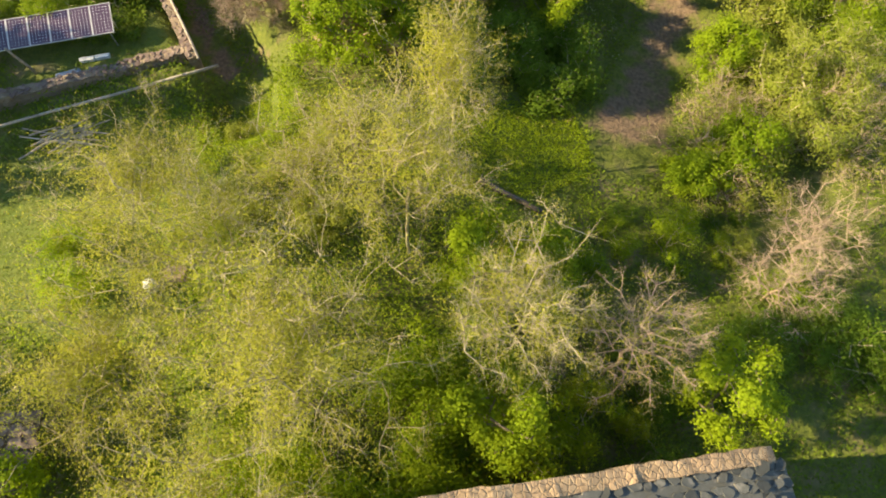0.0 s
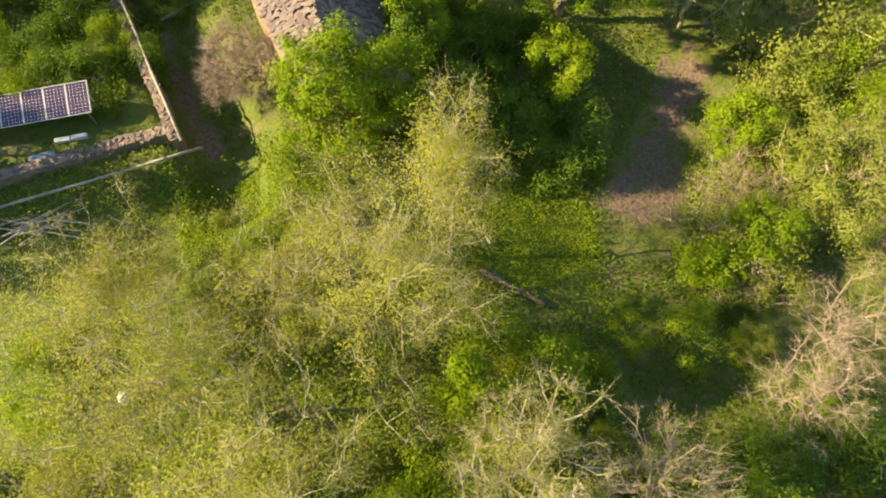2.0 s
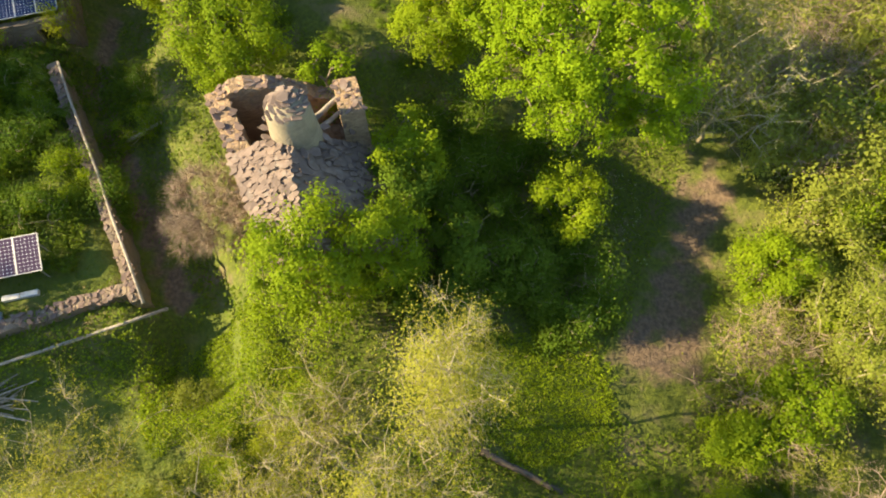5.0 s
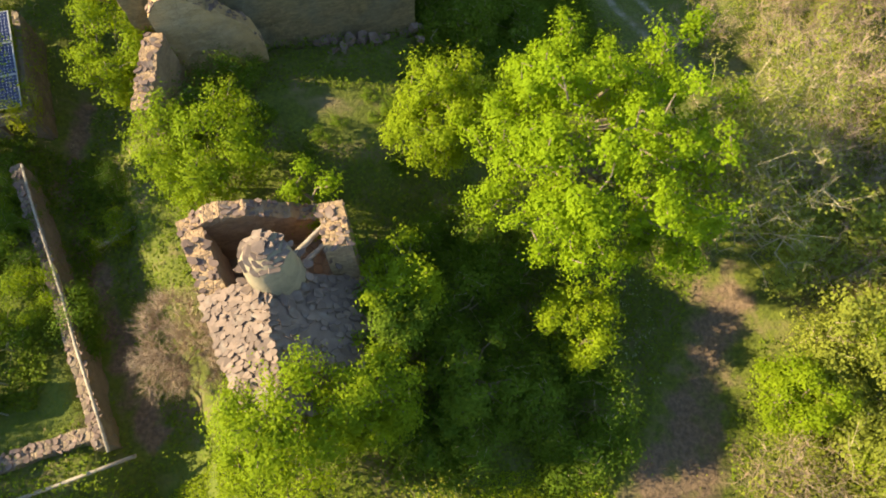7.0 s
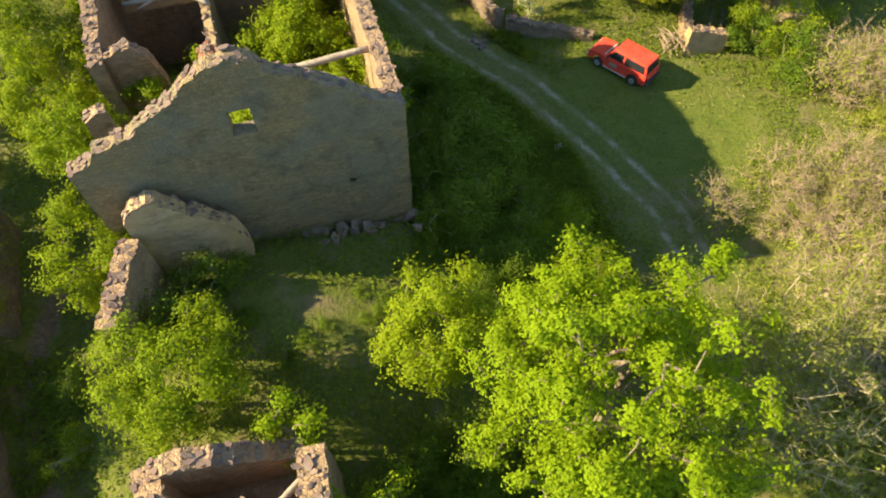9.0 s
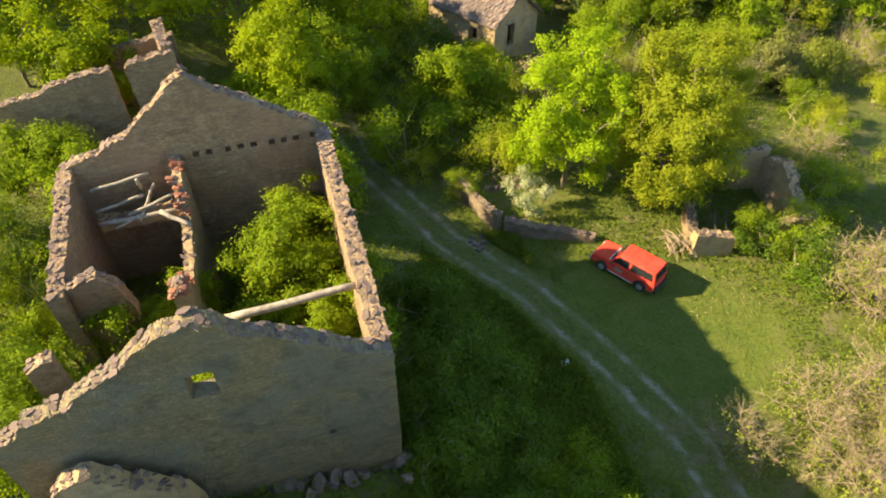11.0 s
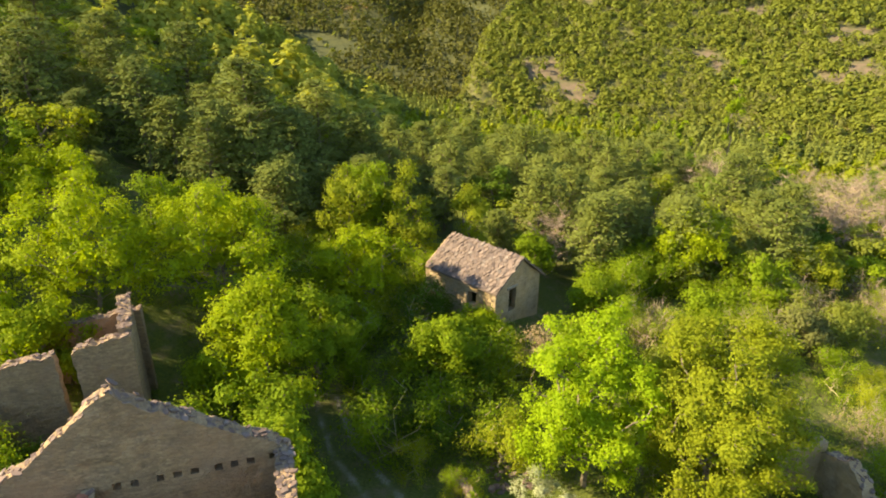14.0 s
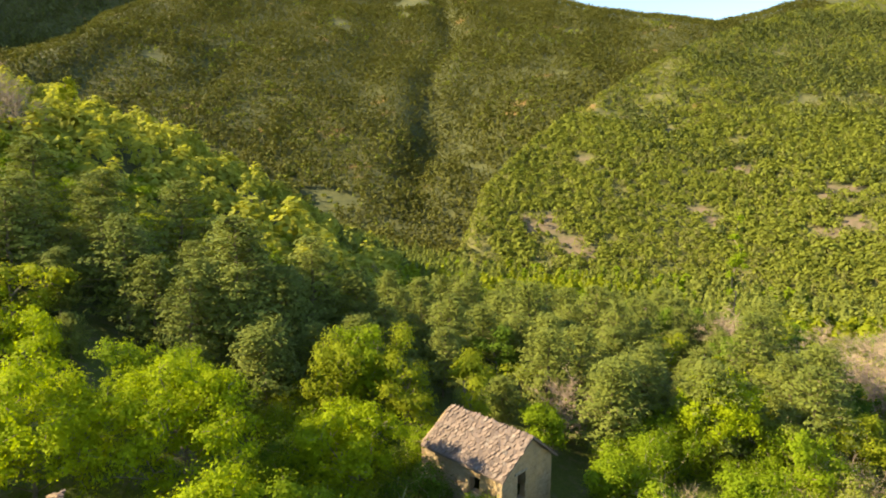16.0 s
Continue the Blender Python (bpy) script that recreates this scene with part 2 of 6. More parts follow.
def stone_material(name, dark, light, patch, size=1.0, relief=0.03):
    """Rubble masonry: stones, mortar, lichen and rain stains."""
    mat, nt, b = material(name, 0.92)
    co = node(nt, "Mapping", Scale=(1, 1, 1.9))
    nt.links.new(place_of(nt), co.inputs["Vector"])
    wob = node(nt, "MixRGB", Fac=0.06)
    nt.links.new(co.outputs[0], wob.inputs[1])
    nt.links.new(noise_of(nt, 3.0, 2.0, out=1), wob.inputs[2])
    vor = node(nt, "TexVoronoi", Scale=2.6 / size, Randomness=0.9)
    vor.feature = "F1"
    edge = node(nt, "TexVoronoi", Scale=2.6 / size, Randomness=0.9)
    edge.feature = "DISTANCE_TO_EDGE"
    for v in (vor, edge):
        nt.links.new(wob.outputs[0], v.inputs["Vector"])
    sep = nt.nodes.new("ShaderNodeSeparateColor")
    nt.links.new(vor.outputs["Color"], sep.inputs[0])
    col = ramp(nt, sep.outputs[0], [(0.0, dark), (0.55, tuple(0.5 * (p + q) for p, q in zip(dark, light))), (1.0, light)])
    col = mixed(nt, calc(nt, "MULTIPLY", noise_of(nt, 9.0, 5.0), 0.5), col, tuple(0.75 * c for c in light))
    mortar = ramp(nt, edge.outputs["Distance"], [(0.0, (1, 1, 1)), (0.07, (0, 0, 0))])
    col = mixed(nt, calc(nt, "MULTIPLY", mortar, 0.4), col, tuple(0.6 * c for c in dark))
    bed = node(nt, "Mapping", Scale=(0.9, 0.9, 5.5))
    nt.links.new(place_of(nt), bed.inputs["Vector"])
    course = ramp(nt, noise_of(nt, 1.6, 5.0, 0.65, bed.outputs[0]), [(0.36, (0, 0, 0)), (0.64, (1, 1, 1))])
    col = mixed(nt, 0.5, col, mixed(nt, course, tuple(0.8 * p + 0.2 * q for p, q in zip(dark, light)), tuple(0.25 * p + 0.75 * q for p, q in zip(dark, light))))
    big = ramp(nt, noise_of(nt, 0.45, 4.0), [(0.42, (0, 0, 0)), (0.62, (1, 1, 1))])
    col = mixed(nt, calc(nt, "MULTIPLY", big, 0.6), col, patch)
    stain = ramp(nt, noise_of(nt, 1.1, 6.0, 0.7), [(0.5, (0, 0, 0)), (0.68, (1, 1, 1))])
    col = mixed(nt, calc(nt, "MULTIPLY", stain, 0.55), col, tuple(0.5 * p + 0.1 * q for p, q in zip(dark, patch)))
    pale = ramp(nt, noise_of(nt, 0.7, 5.0, 0.6), [(0.58, (0, 0, 0)), (0.72, (1, 1, 1))])
    col = mixed(nt, calc(nt, "MULTIPLY", pale, 0.45), col, light)
    nt.links.new(col, b.inputs["Base Color"])
    h = calc(nt, "ADD", calc(nt, "MULTIPLY", ramp(nt, edge.outputs["Distance"], [(0, (0, 0, 0)), (0.12, (1, 1, 1))]), 0.7), calc(nt, "MULTIPLY", noise_of(nt, 14.0, 5.0), 0.6))
    bumped(nt, b, h, 1.0, relief)
    return mat


def slab_material(name, dark, light):
    """Single stones and slabs, one tint each."""
    mat, nt, b = material(name, 0.9)
    info = nt.nodes.new("ShaderNodeObjectInfo")
    col = ramp(nt, info.outputs["Random"], [(0.0, dark), (1.0, light)])
    col = mixed(nt, calc(nt, "MULTIPLY", noise_of(nt, 5.0, 5.0), 0.7), col, tuple(0.6 * c for c in dark))
    lich = ramp(nt, noise_of(nt, 2.2, 3.0), [(0.58, (0, 0, 0)), (0.7, (1, 1, 1))])
    col = mixed(nt, calc(nt, "MULTIPLY", lich, 0.4), col, (0.28, 0.25, 0.21))
    nt.links.new(col, b.inputs["Base Color"])
    bumped(nt, b, noise_of(nt, 16.0, 5.0), 0.7, 0.02)
    return mat


def plain_material(name, dark, light, rough=0.6, metal=0.0, scale=8.0, bump=0.2):
    mat, nt, b = material(name, rough, metal)
    nt.links.new(ramp(nt, noise_of(nt, scale, 5.0), [(0.3, dark), (0.7, light)]), b.inputs["Base Color"])
    if bump:
        bumped(nt, b, noise_of(nt, scale * 3, 4.0), bump, 0.01)
    return mat


M_MAPLE = leaf_material("maple_leaves", (0.135, 0.225, 0.009), (0.27, 0.375, 0.015), 0.50)
M_LIME = leaf_material("lime_green_leaves", (0.17, 0.275, 0.010), (0.355, 0.47, 0.018), 0.5)
M_SPRING = leaf_material("spring_leaves", (0.13, 0.21, 0.010), (0.29, 0.37, 0.018), 0.50)
M_SPARSE = leaf_material("young_leaves", (0.27, 0.275, 0.034), (0.39, 0.385, 0.055), 0.50)
M_BUSH = leaf_material("bush_leaves", (0.065, 0.13, 0.012), (0.155, 0.225, 0.02), 0.42)
M_OLIVE = leaf_material("thorn_leaves", (0.185, 0.215, 0.030), (0.285, 0.315, 0.052), 0.45)
M_OCHRE = leaf_material("ochre_leaves", (0.19, 0.235, 0.014), (0.375, 0.405, 0.028), 0.50)
M_BLOSSOM = leaf_material("blossom", (0.20, 0.25, 0.07), (0.46, 0.47, 0.29), 0.3)
M_PINE = leaf_material("pine_needles", (0.10, 0.13, 0.024), (0.225, 0.25, 0.05), 0.28)
M_GRASS = leaf_material("grass_blades", (0.07, 0.125, 0.008), (0.155, 0.20, 0.015), 0.4)
M_WEED = leaf_material("weeds", (0.07, 0.12, 0.010), (0.165, 0.22, 0.018), 0.38)
M_DRY = leaf_material("dry_stems", (0.22, 0.16, 0.07), (0.42, 0.32, 0.16), 0.1, 0.8)
M_FAR = leaf_material("far_woods", (0.056, 0.066, 0.015), (0.142, 0.138, 0.026), 0.25)
M_DARKPINE = leaf_material("hill_pine_needles", (0.062, 0.082, 0.022), (0.13, 0.145, 0.038), 0.25)
M_SCRUB = leaf_material("hill_scrub", (0.125, 0.15, 0.020), (0.245, 0.265, 0.04), 0.36)
M_HILLGREY = leaf_material("grey_scrub", (0.115, 0.125, 0.036), (0.21, 0.21, 0.062), 0.32)
M_CREST = leaf_material("crest_leaves", (0.25, 0.27, 0.032), (0.44, 0.44, 0.075), 0.50)
M_FRESH = leaf_material("fresh_leaves", (0.185, 0.26, 0.008), (0.39, 0.46, 0.015), 0.52)
M_BARK = bark_material("bark", (0.10, 0.075, 0.05), (0.24, 0.19, 0.13))
M_PALEBARK = bark_material("pale_bark", (0.21, 0.175, 0.095), (0.40, 0.34, 0.20))
M_PINKTWIG = bark_material("dry_twigs", (0.21, 0.15, 0.10), (0.38, 0.29, 0.20))
M_WALL = stone_material("rubble_wall", (0.15, 0.10, 0.06), (0.48, 0.33, 0.185), (0.29, 0.19, 0.115), 0.5, 0.04)
M_GREYWALL = stone_material("lichened_wall", (0.115, 0.088, 0.045), (0.36, 0.27, 0.135), (0.155, 0.16, 0.125), 0.42, 0.05)
M_RENDERED = stone_material("plastered_rubble", (0.23, 0.165, 0.095), (0.46, 0.345, 0.205), (0.46, 0.30, 0.13), 0.7, 0.03)
M_CHIMNEY = stone_material("chimney_plaster", (0.22, 0.18, 0.12), (0.33, 0.275, 0.185), (0.27, 0.225, 0.15), 1.2, 0.012)
M_LOWWALL = stone_material("dry_stone", (0.14, 0.10, 0.065), (0.32, 0.235, 0.16), (0.19, 0.15, 0.10), 0.8, 0.05)
M_STONE = slab_material("cap_stone", (0.135, 0.09, 0.074), (0.275, 0.19, 0.15))
M_SLAB = slab_material("roof_slab", (0.15, 0.108, 0.088), (0.29, 0.21, 0.165))
# dark tone stands for shade on the outhouse roof as well as moss
M_GREYSLAB = slab_material("mossy_slab", (0.05, 0.052, 0.045), (0.115, 0.115, 0.10))
M_BRICK = slab_material("red_brick", (0.28, 0.09, 0.05), (0.44, 0.2, 0.12))
M_WOOD = plain_material("weathered_wood", (0.20, 0.16, 0.12), (0.42, 0.36, 0.28), 0.85, 0, 5.0, 0.4)
M_DARKWOOD = plain_material("dark_wood", (0.05, 0.04, 0.03), (0.13, 0.10, 0.075), 0.85, 0, 5.0, 0.4)


def ground_material():
    mat, nt, b = material("ground", 0.95)
    attr = {}
    for k in ("road", "bare", "wood", "lawn", "sunny"):
        a = nt.nodes.new("ShaderNodeAttribute")
        a.attribute_name = k
        attr[k] = a.outputs["Fac"]
    fine, mid, big = noise_of(nt, 5.0, 6.0, 0.65), noise_of(nt, 0.8, 5.0), noise_of(nt, 0.16, 4.0)
    grass = ramp(nt, fine, [(0.3, (0.05, 0.07, 0.007)), (0.7, (0.125, 0.145, 0.013))])
    grass = mixed(nt, ramp(nt, mid, [(0.5, (0, 0, 0)), (0.72, (1, 1, 1))]), grass, (0.16, 0.13, 0.06))
    lawn_mid = ramp(nt, mid, [(0.35, (0.06, 0.095, 0.006)), (0.7, (0.15, 0.145, 0.03))])
    lawn = ramp(nt, fine, [(0.3, (0.055, 0.09, 0.006)), (0.7, (0.13, 0.155, 0.012))])
    col = mixed(nt, attr["lawn"], grass, mixed(nt, 0.35, lawn, lawn_mid))
    soil = ramp(nt, fine, [(0.3, (0.085, 0.058, 0.035)), (0.7, (0.215, 0.145, 0.09))])
    edge = calc(nt, "ADD", attr["bare"], calc(nt, "MULTIPLY", calc(nt, "SUBTRACT", mid, 0.5), 1.1))
    col = mixed(nt, ramp(nt, edge, [(0.35, (0, 0, 0)), (0.62, (1, 1, 1))]), col, soil)
    # two wheel ruts along the trodden track
    lane = calc(nt, "ADD", calc(nt, "ABSOLUTE", attr["road"]), calc(nt, "MULTIPLY", calc(nt, "SUBTRACT", mid, 0.5), 2.0))
    col = mixed(nt, calc(nt, "MULTIPLY", ramp(nt, calc(nt, "MULTIPLY", lane, 0.4), [(0.40, (1, 1, 1)), (0.7, (0, 0, 0))]), 0.16), col, ramp(nt, fine, [(0.35, (0.075, 0.07, 0.03)), (0.65, (0.17, 0.15, 0.085))]))
    rut = calc(nt, "ABSOLUTE", calc(nt, "SUBTRACT", calc(nt, "ABSOLUTE", calc(nt, "ADD", attr["road"], calc(nt, "MULTIPLY", calc(nt, "SUBTRACT", mid, 0.5), 0.5))), 0.78))
    rut = calc(nt, "ADD", rut, calc(nt, "MULTIPLY", calc(nt, "SUBTRACT", fine, 0.5), 1.0))
    gravel = ramp(nt, noise_of(nt, 12.0, 4.0), [(0.3, (0.19, 0.165, 0.13)), (0.7, (0.44, 0.385, 0.31))])
    col = mixed(nt, calc(nt, "MULTIPLY", ramp(nt, rut, [(0.06, (1, 1, 1)), (0.30, (0, 0, 0))]), calc(nt, "MULTIPLY", ramp(nt, noise_of(nt, 0.9, 4.0), [(0.40, (0.15, 0.15, 0.15)), (0.6, (1, 1, 1))]), 0.62)), col, gravel)
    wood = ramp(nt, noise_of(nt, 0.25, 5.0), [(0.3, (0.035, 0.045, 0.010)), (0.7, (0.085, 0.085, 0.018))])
    # eastern hillside: lighter olive ground, a sunlit look put into the colour
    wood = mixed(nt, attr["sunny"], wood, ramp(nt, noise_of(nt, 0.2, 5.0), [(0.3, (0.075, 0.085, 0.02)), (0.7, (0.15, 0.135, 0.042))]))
    wood = mixed(nt, ramp(nt, noise_of(nt, 0.035, 5.0), [(0.62, (0, 0, 0)), (0.70, (1, 1, 1))]), wood, (0.21, 0.125, 0.035))
    worn = calc(nt, "ADD", attr["bare"], calc(nt, "MULTIPLY", calc(nt, "SUBTRACT", noise_of(nt, 0.16, 5.0, 0.7), 0.5), 2.4))
    wood = mixed(nt, calc(nt, "MULTIPLY", ramp(nt, worn, [(0.45, (0, 0, 0)), (0.8, (1, 1, 1))]), attr["bare"]), wood, ramp(nt, noise_of(nt, 0.3, 5.0), [(0.35, (0.095, 0.085, 0.035)), (0.6, (0.165, 0.115, 0.075))]))
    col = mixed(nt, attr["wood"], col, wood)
    nt.links.new(col, b.inputs["Base Color"])
    bumped(nt, b, calc(nt, "ADD", fine, mid), 0.8, 0.12)
    return mat


# ---- the ground, one sheet to the horizon ----
def steps(lo, a, b, hi, fine, growth):
    mid = list(np.arange(a, b, fine))
    out, s, p = [], fine, b
    while p < hi:
        out.append(p)
        s = min(s * growth, 7 if p < 560 else 30)
        p += s
    low, s, p = [], fine, a
    while p > lo:
        s = min(s * growth, 9 if -400 < p < 0 and lo < -1000 else 30)
        p -= s
        low.append(p)
    return np.array(low[::-1] + mid + out)


gxs = steps(-1300, -24, 26, 1300, 0.75, 1.06)
gys = steps(-900, 0, 70, 1500, 0.75, 1.05)
GX, GY = np.meshgrid(gxs, gys)
GZ = ground_z(GX, GY)
nx, ny = len(gxs), len(gys)
ids = np.arange(nx * ny).reshape(ny, nx)
gf = np.stack([ids[:-1, :-1], ids[:-1, 1:], ids[1:, 1:], ids[1:, :-1]], -1).reshape(-1, 4)
gme = mesh_of("ground", np.stack([GX, GY, GZ], -1).reshape(-1, 3).tolist(), gf.tolist())


SCARS = ((36, 261, 8.5, 8.5), (46, 251, 6.5, 8), (60, 307, 4.5, 3), (112, 289, 8.4, 3.9), (90, 267, 5.2, 4.6), (93, 256, 3.3, 4.5), (137, 259, 12, 9), (129, 240, 9, 7), (105, 335, 3.7, 3))


def bare_at(x, y):
    d, along = lateral(x, y, ROAD)
    path = 0.68 * smooth((2.9 + 0.9 * wavy(x, y, 2.5, 73) - np.abs(d)) / 2.6) * smooth((33 - y) / 6) * smooth((y - 16) / 4)
    trench = smooth((1.0 - np.abs(lateral(x, y, [(-11.4, 21.5), (-15.0, 28.2), (-17.8, 33.5), (-18, 38)])[0])) / 0.9)
    yard = 0.6 * smooth((3 - np.hypot(x + 9.5, y - 23)) / 2)
    hill = 0
    for cx, cy, rx, ry in SCARS:
        hill = np.maximum(hill, smooth(1.5 - np.hypot((x - cx) / rx, (y - cy) / ry) + 0.9 * wavy(x, y, 7, 71) + 0.5 * wavy(x, y, 3, 72)))
    return np.clip(path + trench * 0.75 + yard * 0.5 + hill, 0, 1)


def lawn_at(x, y):
    a = smooth((6.5 - np.hypot((x - 14) * 0.8, y - 52)) / 3)
    b = smooth((4.2 - np.hypot(x - 4.2, (y - 18) * 1.2)) / 2)
    c = smooth((7.5 - np.hypot(x + 15.5, y - 12.5)) / 3)
    d = smooth((5 - np.hypot(x + 17, y - 25)) / 2)
    e = smooth((2.6 - np.hypot(x + 9.5, y - 19.5)) / 2)
    f = smooth((5 - np.hypot(x - 11, y - 54)) / 3)
    return np.clip(a + b + c + d + e + f, 0, 1)


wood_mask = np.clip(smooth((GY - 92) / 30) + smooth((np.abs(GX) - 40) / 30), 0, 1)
road_d = lateral(GX, GY, ROAD)[0]
road_d = np.where((GY < 42) | (GY > 74), 9.0, road_d)
# sunny marks the eastern hillside, whose ground colour is lightened as if sunlit
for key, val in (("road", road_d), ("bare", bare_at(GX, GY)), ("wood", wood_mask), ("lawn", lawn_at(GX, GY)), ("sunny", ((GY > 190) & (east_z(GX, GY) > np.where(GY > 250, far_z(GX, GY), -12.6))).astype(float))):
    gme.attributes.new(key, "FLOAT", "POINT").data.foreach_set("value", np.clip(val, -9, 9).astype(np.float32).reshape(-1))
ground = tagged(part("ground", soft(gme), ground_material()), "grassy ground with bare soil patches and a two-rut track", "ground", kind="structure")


# ---- plants ----
def leaf_quads(centres, spread, count, length, width, rng, up=0.55, centre=None, droop=0.0, flat=1.0):
    """Small pointed leaves gathered round the centres."""
    n = len(centres) * count
    c = np.repeat(centres, count, 0)
    off = rng.normal(size=(n, 3)) * (spread if np.isscalar(spread) else np.repeat(spread, count)[:, None])
    off[:, 2] *= flat
    p = c + off
    nrm = rng.normal(size=(n, 3)) * 0.4
    nrm[:, 2] += up
    if centre is not None:
        nrm += 0.45 * off / (np.linalg.norm(off, axis=1, keepdims=True) + 1e-6)
        out = p - (np.repeat(centre, count, 0) if np.ndim(centre) == 2 else centre)
        nrm += 0.75 * out / (np.linalg.norm(out, axis=1, keepdims=True) + 1e-6)
    nrm /= np.linalg.norm(nrm, axis=1, keepdims=True)
    t = rng.normal(size=(n, 3))
    t[:, 2] -= droop
    t -= (t * nrm).sum(1, keepdims=True) * nrm
    t /= np.linalg.norm(t, axis=1, keepdims=True) + 1e-6
    s = np.cross(nrm, t)
    k = rng.uniform(0.65, 1.3, (n, 1))
    L, Wd = length * k, width * k
    return np.stack([p - t * L * 0.45 + s * Wd * 0.5, p + t * L * 0.55, p - t * L * 0.3 - s * Wd * 0.55], 1)


def crown_points(rng, n, rx, ry, rz, seed, shell=2.4, cut=-0.75, lobes=0.35):
    pts = []
    while len(pts) < n:
        d = rng.normal(size=3)
        d /= np.linalg.norm(d)
        if d[2] < cut:
            continue
        r = rng.random() ** (1 / shell)
        bump = 1 + lobes * noise.noise(Vector(d * 1.9) + Vector((seed * 7.3, seed * 3.1, 0))) + lobes * 0.7 * noise.noise(Vector(d * 4.1) + Vector((0, seed * 5.7, 2)))
        if noise.noise(Vector(d * 3.0 * r) + Vector((seed * 2.3, 9, seed))) < -0.33:
            continue
        pts.append(d * r * bump * np.array([rx, ry, rz]))
    return np.array(pts)


def lobed_points(rng, n, rx, ry, rz, seed, cut, lobes, tuft, per):
    """Crown points gathered in rounded tufts, and the middle of the tuft that each belongs to."""
    k = max(5, n // per)
    mid = crown_points(rng, k, rx * (1 - 0.7 * tuft), ry * (1 - 0.7 * tuft), rz * (1 - 0.65 * tuft), seed, 3.2, cut, lobes)
    size = 0.5 * (rx + ry) * tuft * rng.uniform(0.5, 1.35, k)
    i = rng.choice(k, n, p=size ** 2 / (size ** 2).sum())
    d = rng.normal(size=(n, 3))
    d += 0.9 * mid[i] / (np.linalg.norm(mid[i], axis=1, keepdims=True) + 1e-6) + np.array([0, 0, 0.35])
    d /= np.linalg.norm(d, axis=1, keepdims=True)
    return mid[i] + d * (size[i] * rng.uniform(0.3, 1.2, n))[:, None], mid[i]


def skeleton_of(rng, start, trunk_top, clumps, step=0.55, wander=0.12):
    """Branch points that join every clump to the trunk: (points, parents)."""
    n = max(3, int(np.linalg.norm(trunk_top - start) / step))
    nodes = [start + (trunk_top - start) * i / n + (rng.normal(size=3) * wander * 0.6 * np.array([1, 1, 0]) if 0 < i else 0) for i in range(n + 1)]
    par = [-1] + list(range(n))
    depth = [np.linalg.norm(p - start) for p in nodes]
    tips = []
    first = max(1, int(n * 0.45))
    for c in clumps[np.argsort(np.linalg.norm(clumps - trunk_top, axis=1))]:
        arr = np.array(nodes[first:])
        d = np.linalg.norm(arr - c, axis=1)
        cost = d + 0.22 * np.array(depth[first:]) + 0.9 * np.clip(arr[:, 2] - c[2] + 0.15, 0, 9)
        j = first + int(np.argmin(cost))
        gap = np.linalg.norm(c - nodes[j])
        m = max(1, int(gap / step))
        last, a = j, nodes[j]
        for i in range(1, m + 1):
            p = a + (c - a) * i / m
            if i < m:
                p = p + rng.normal(size=3) * wander
                p[2] += 0.12 * gap * math.sin(math.pi * i / m)
            nodes.append(p)
            par.append(last)
            depth.append(depth[last] + gap / m)
            last = len(nodes) - 1
        tips.append(last)
    return np.array(nodes), np.array(par), tips


def branch_mesh(name, nodes, par, base_r, tip_r=0.008, power=2.3, sides=5):
    n = len(nodes)
    load = np.zeros(n)
    kids = np.zeros(n, int)
    for i in range(n - 1, 0, -1):
        if kids[i] == 0:
            load[i] = 1
        load[par[i]] += load[i]
        kids[par[i]] += 1
    rad = np.maximum(tip_r, base_r * (load / load[0]) ** (1 / power))
    ang = np.arange(sides) * 2 * math.pi / sides
    ca, sa = np.cos(ang), np.sin(ang)
    i = np.arange(1, n)
    a, b = nodes[par[i]], nodes[i]
    d = b - a
    d /= np.linalg.norm(d, axis=1, keepdims=True) + 1e-9
    ref = np.where(np.abs(d[:, 2:3]) > 0.8, np.array([[1.0, 0, 0]]), np.array([[0, 0, 1.0]]))
    e1 = np.cross(d, ref)
    e1 /= np.linalg.norm(e1, axis=1, keepdims=True)
    e2 = np.cross(d, e1)
    ra, rb = np.minimum(rad[par[i]], rad[i] * 1.5), rad[i]
    circ = e1[:, None] * ca[None, :, None] + e2[:, None] * sa[None, :, None]
    lo, hi = a[:, None] + circ * ra[:, None, None], b[:, None] + circ * rb[:, None, None]
    k2 = np.roll(np.arange(sides), -1)
    q = np.stack([lo, lo[:, k2], hi[:, k2], hi], 2).reshape(-1, 4, 3)
    return quads_mesh(name, q)


def twig_quads(rng, tips, count, length, width, up=0.4, away=None):
    """Thin crossed slivers for twigs at the branch ends."""
    n = len(tips) * count
    a = np.repeat(tips, count, 0)
    d = rng.normal(size=(n, 3))
    d[:, 2] += up
    if away is not None:
        o = a - away
        d += 0.9 * o / (np.linalg.norm(o, axis=1, keepdims=True) + 1e-6)
    d /= np.linalg.norm(d, axis=1, keepdims=True)
    L = length * rng.uniform(0.5, 1.25, (n, 1))
    s = np.cross(d, rng.normal(size=(n, 3)))
    s /= np.linalg.norm(s, axis=1, keepdims=True) + 1e-6
    bend = rng.normal(size=(n, 3)) * L * 0.12
    mid, end = a + d * L * 0.5 + bend, a + d * L
    w = width * 0.5
    q1 = np.stack([a - s * w, a + s * w, mid + bend * 0.3], 1)
    q2 = np.stack([mid - s * w * 0.6 - d * L * 0.12, mid + s * w * 0.6 - d * L * 0.12, end], 1)
    return np.concatenate([q1, q2]), np.concatenate([mid, end])


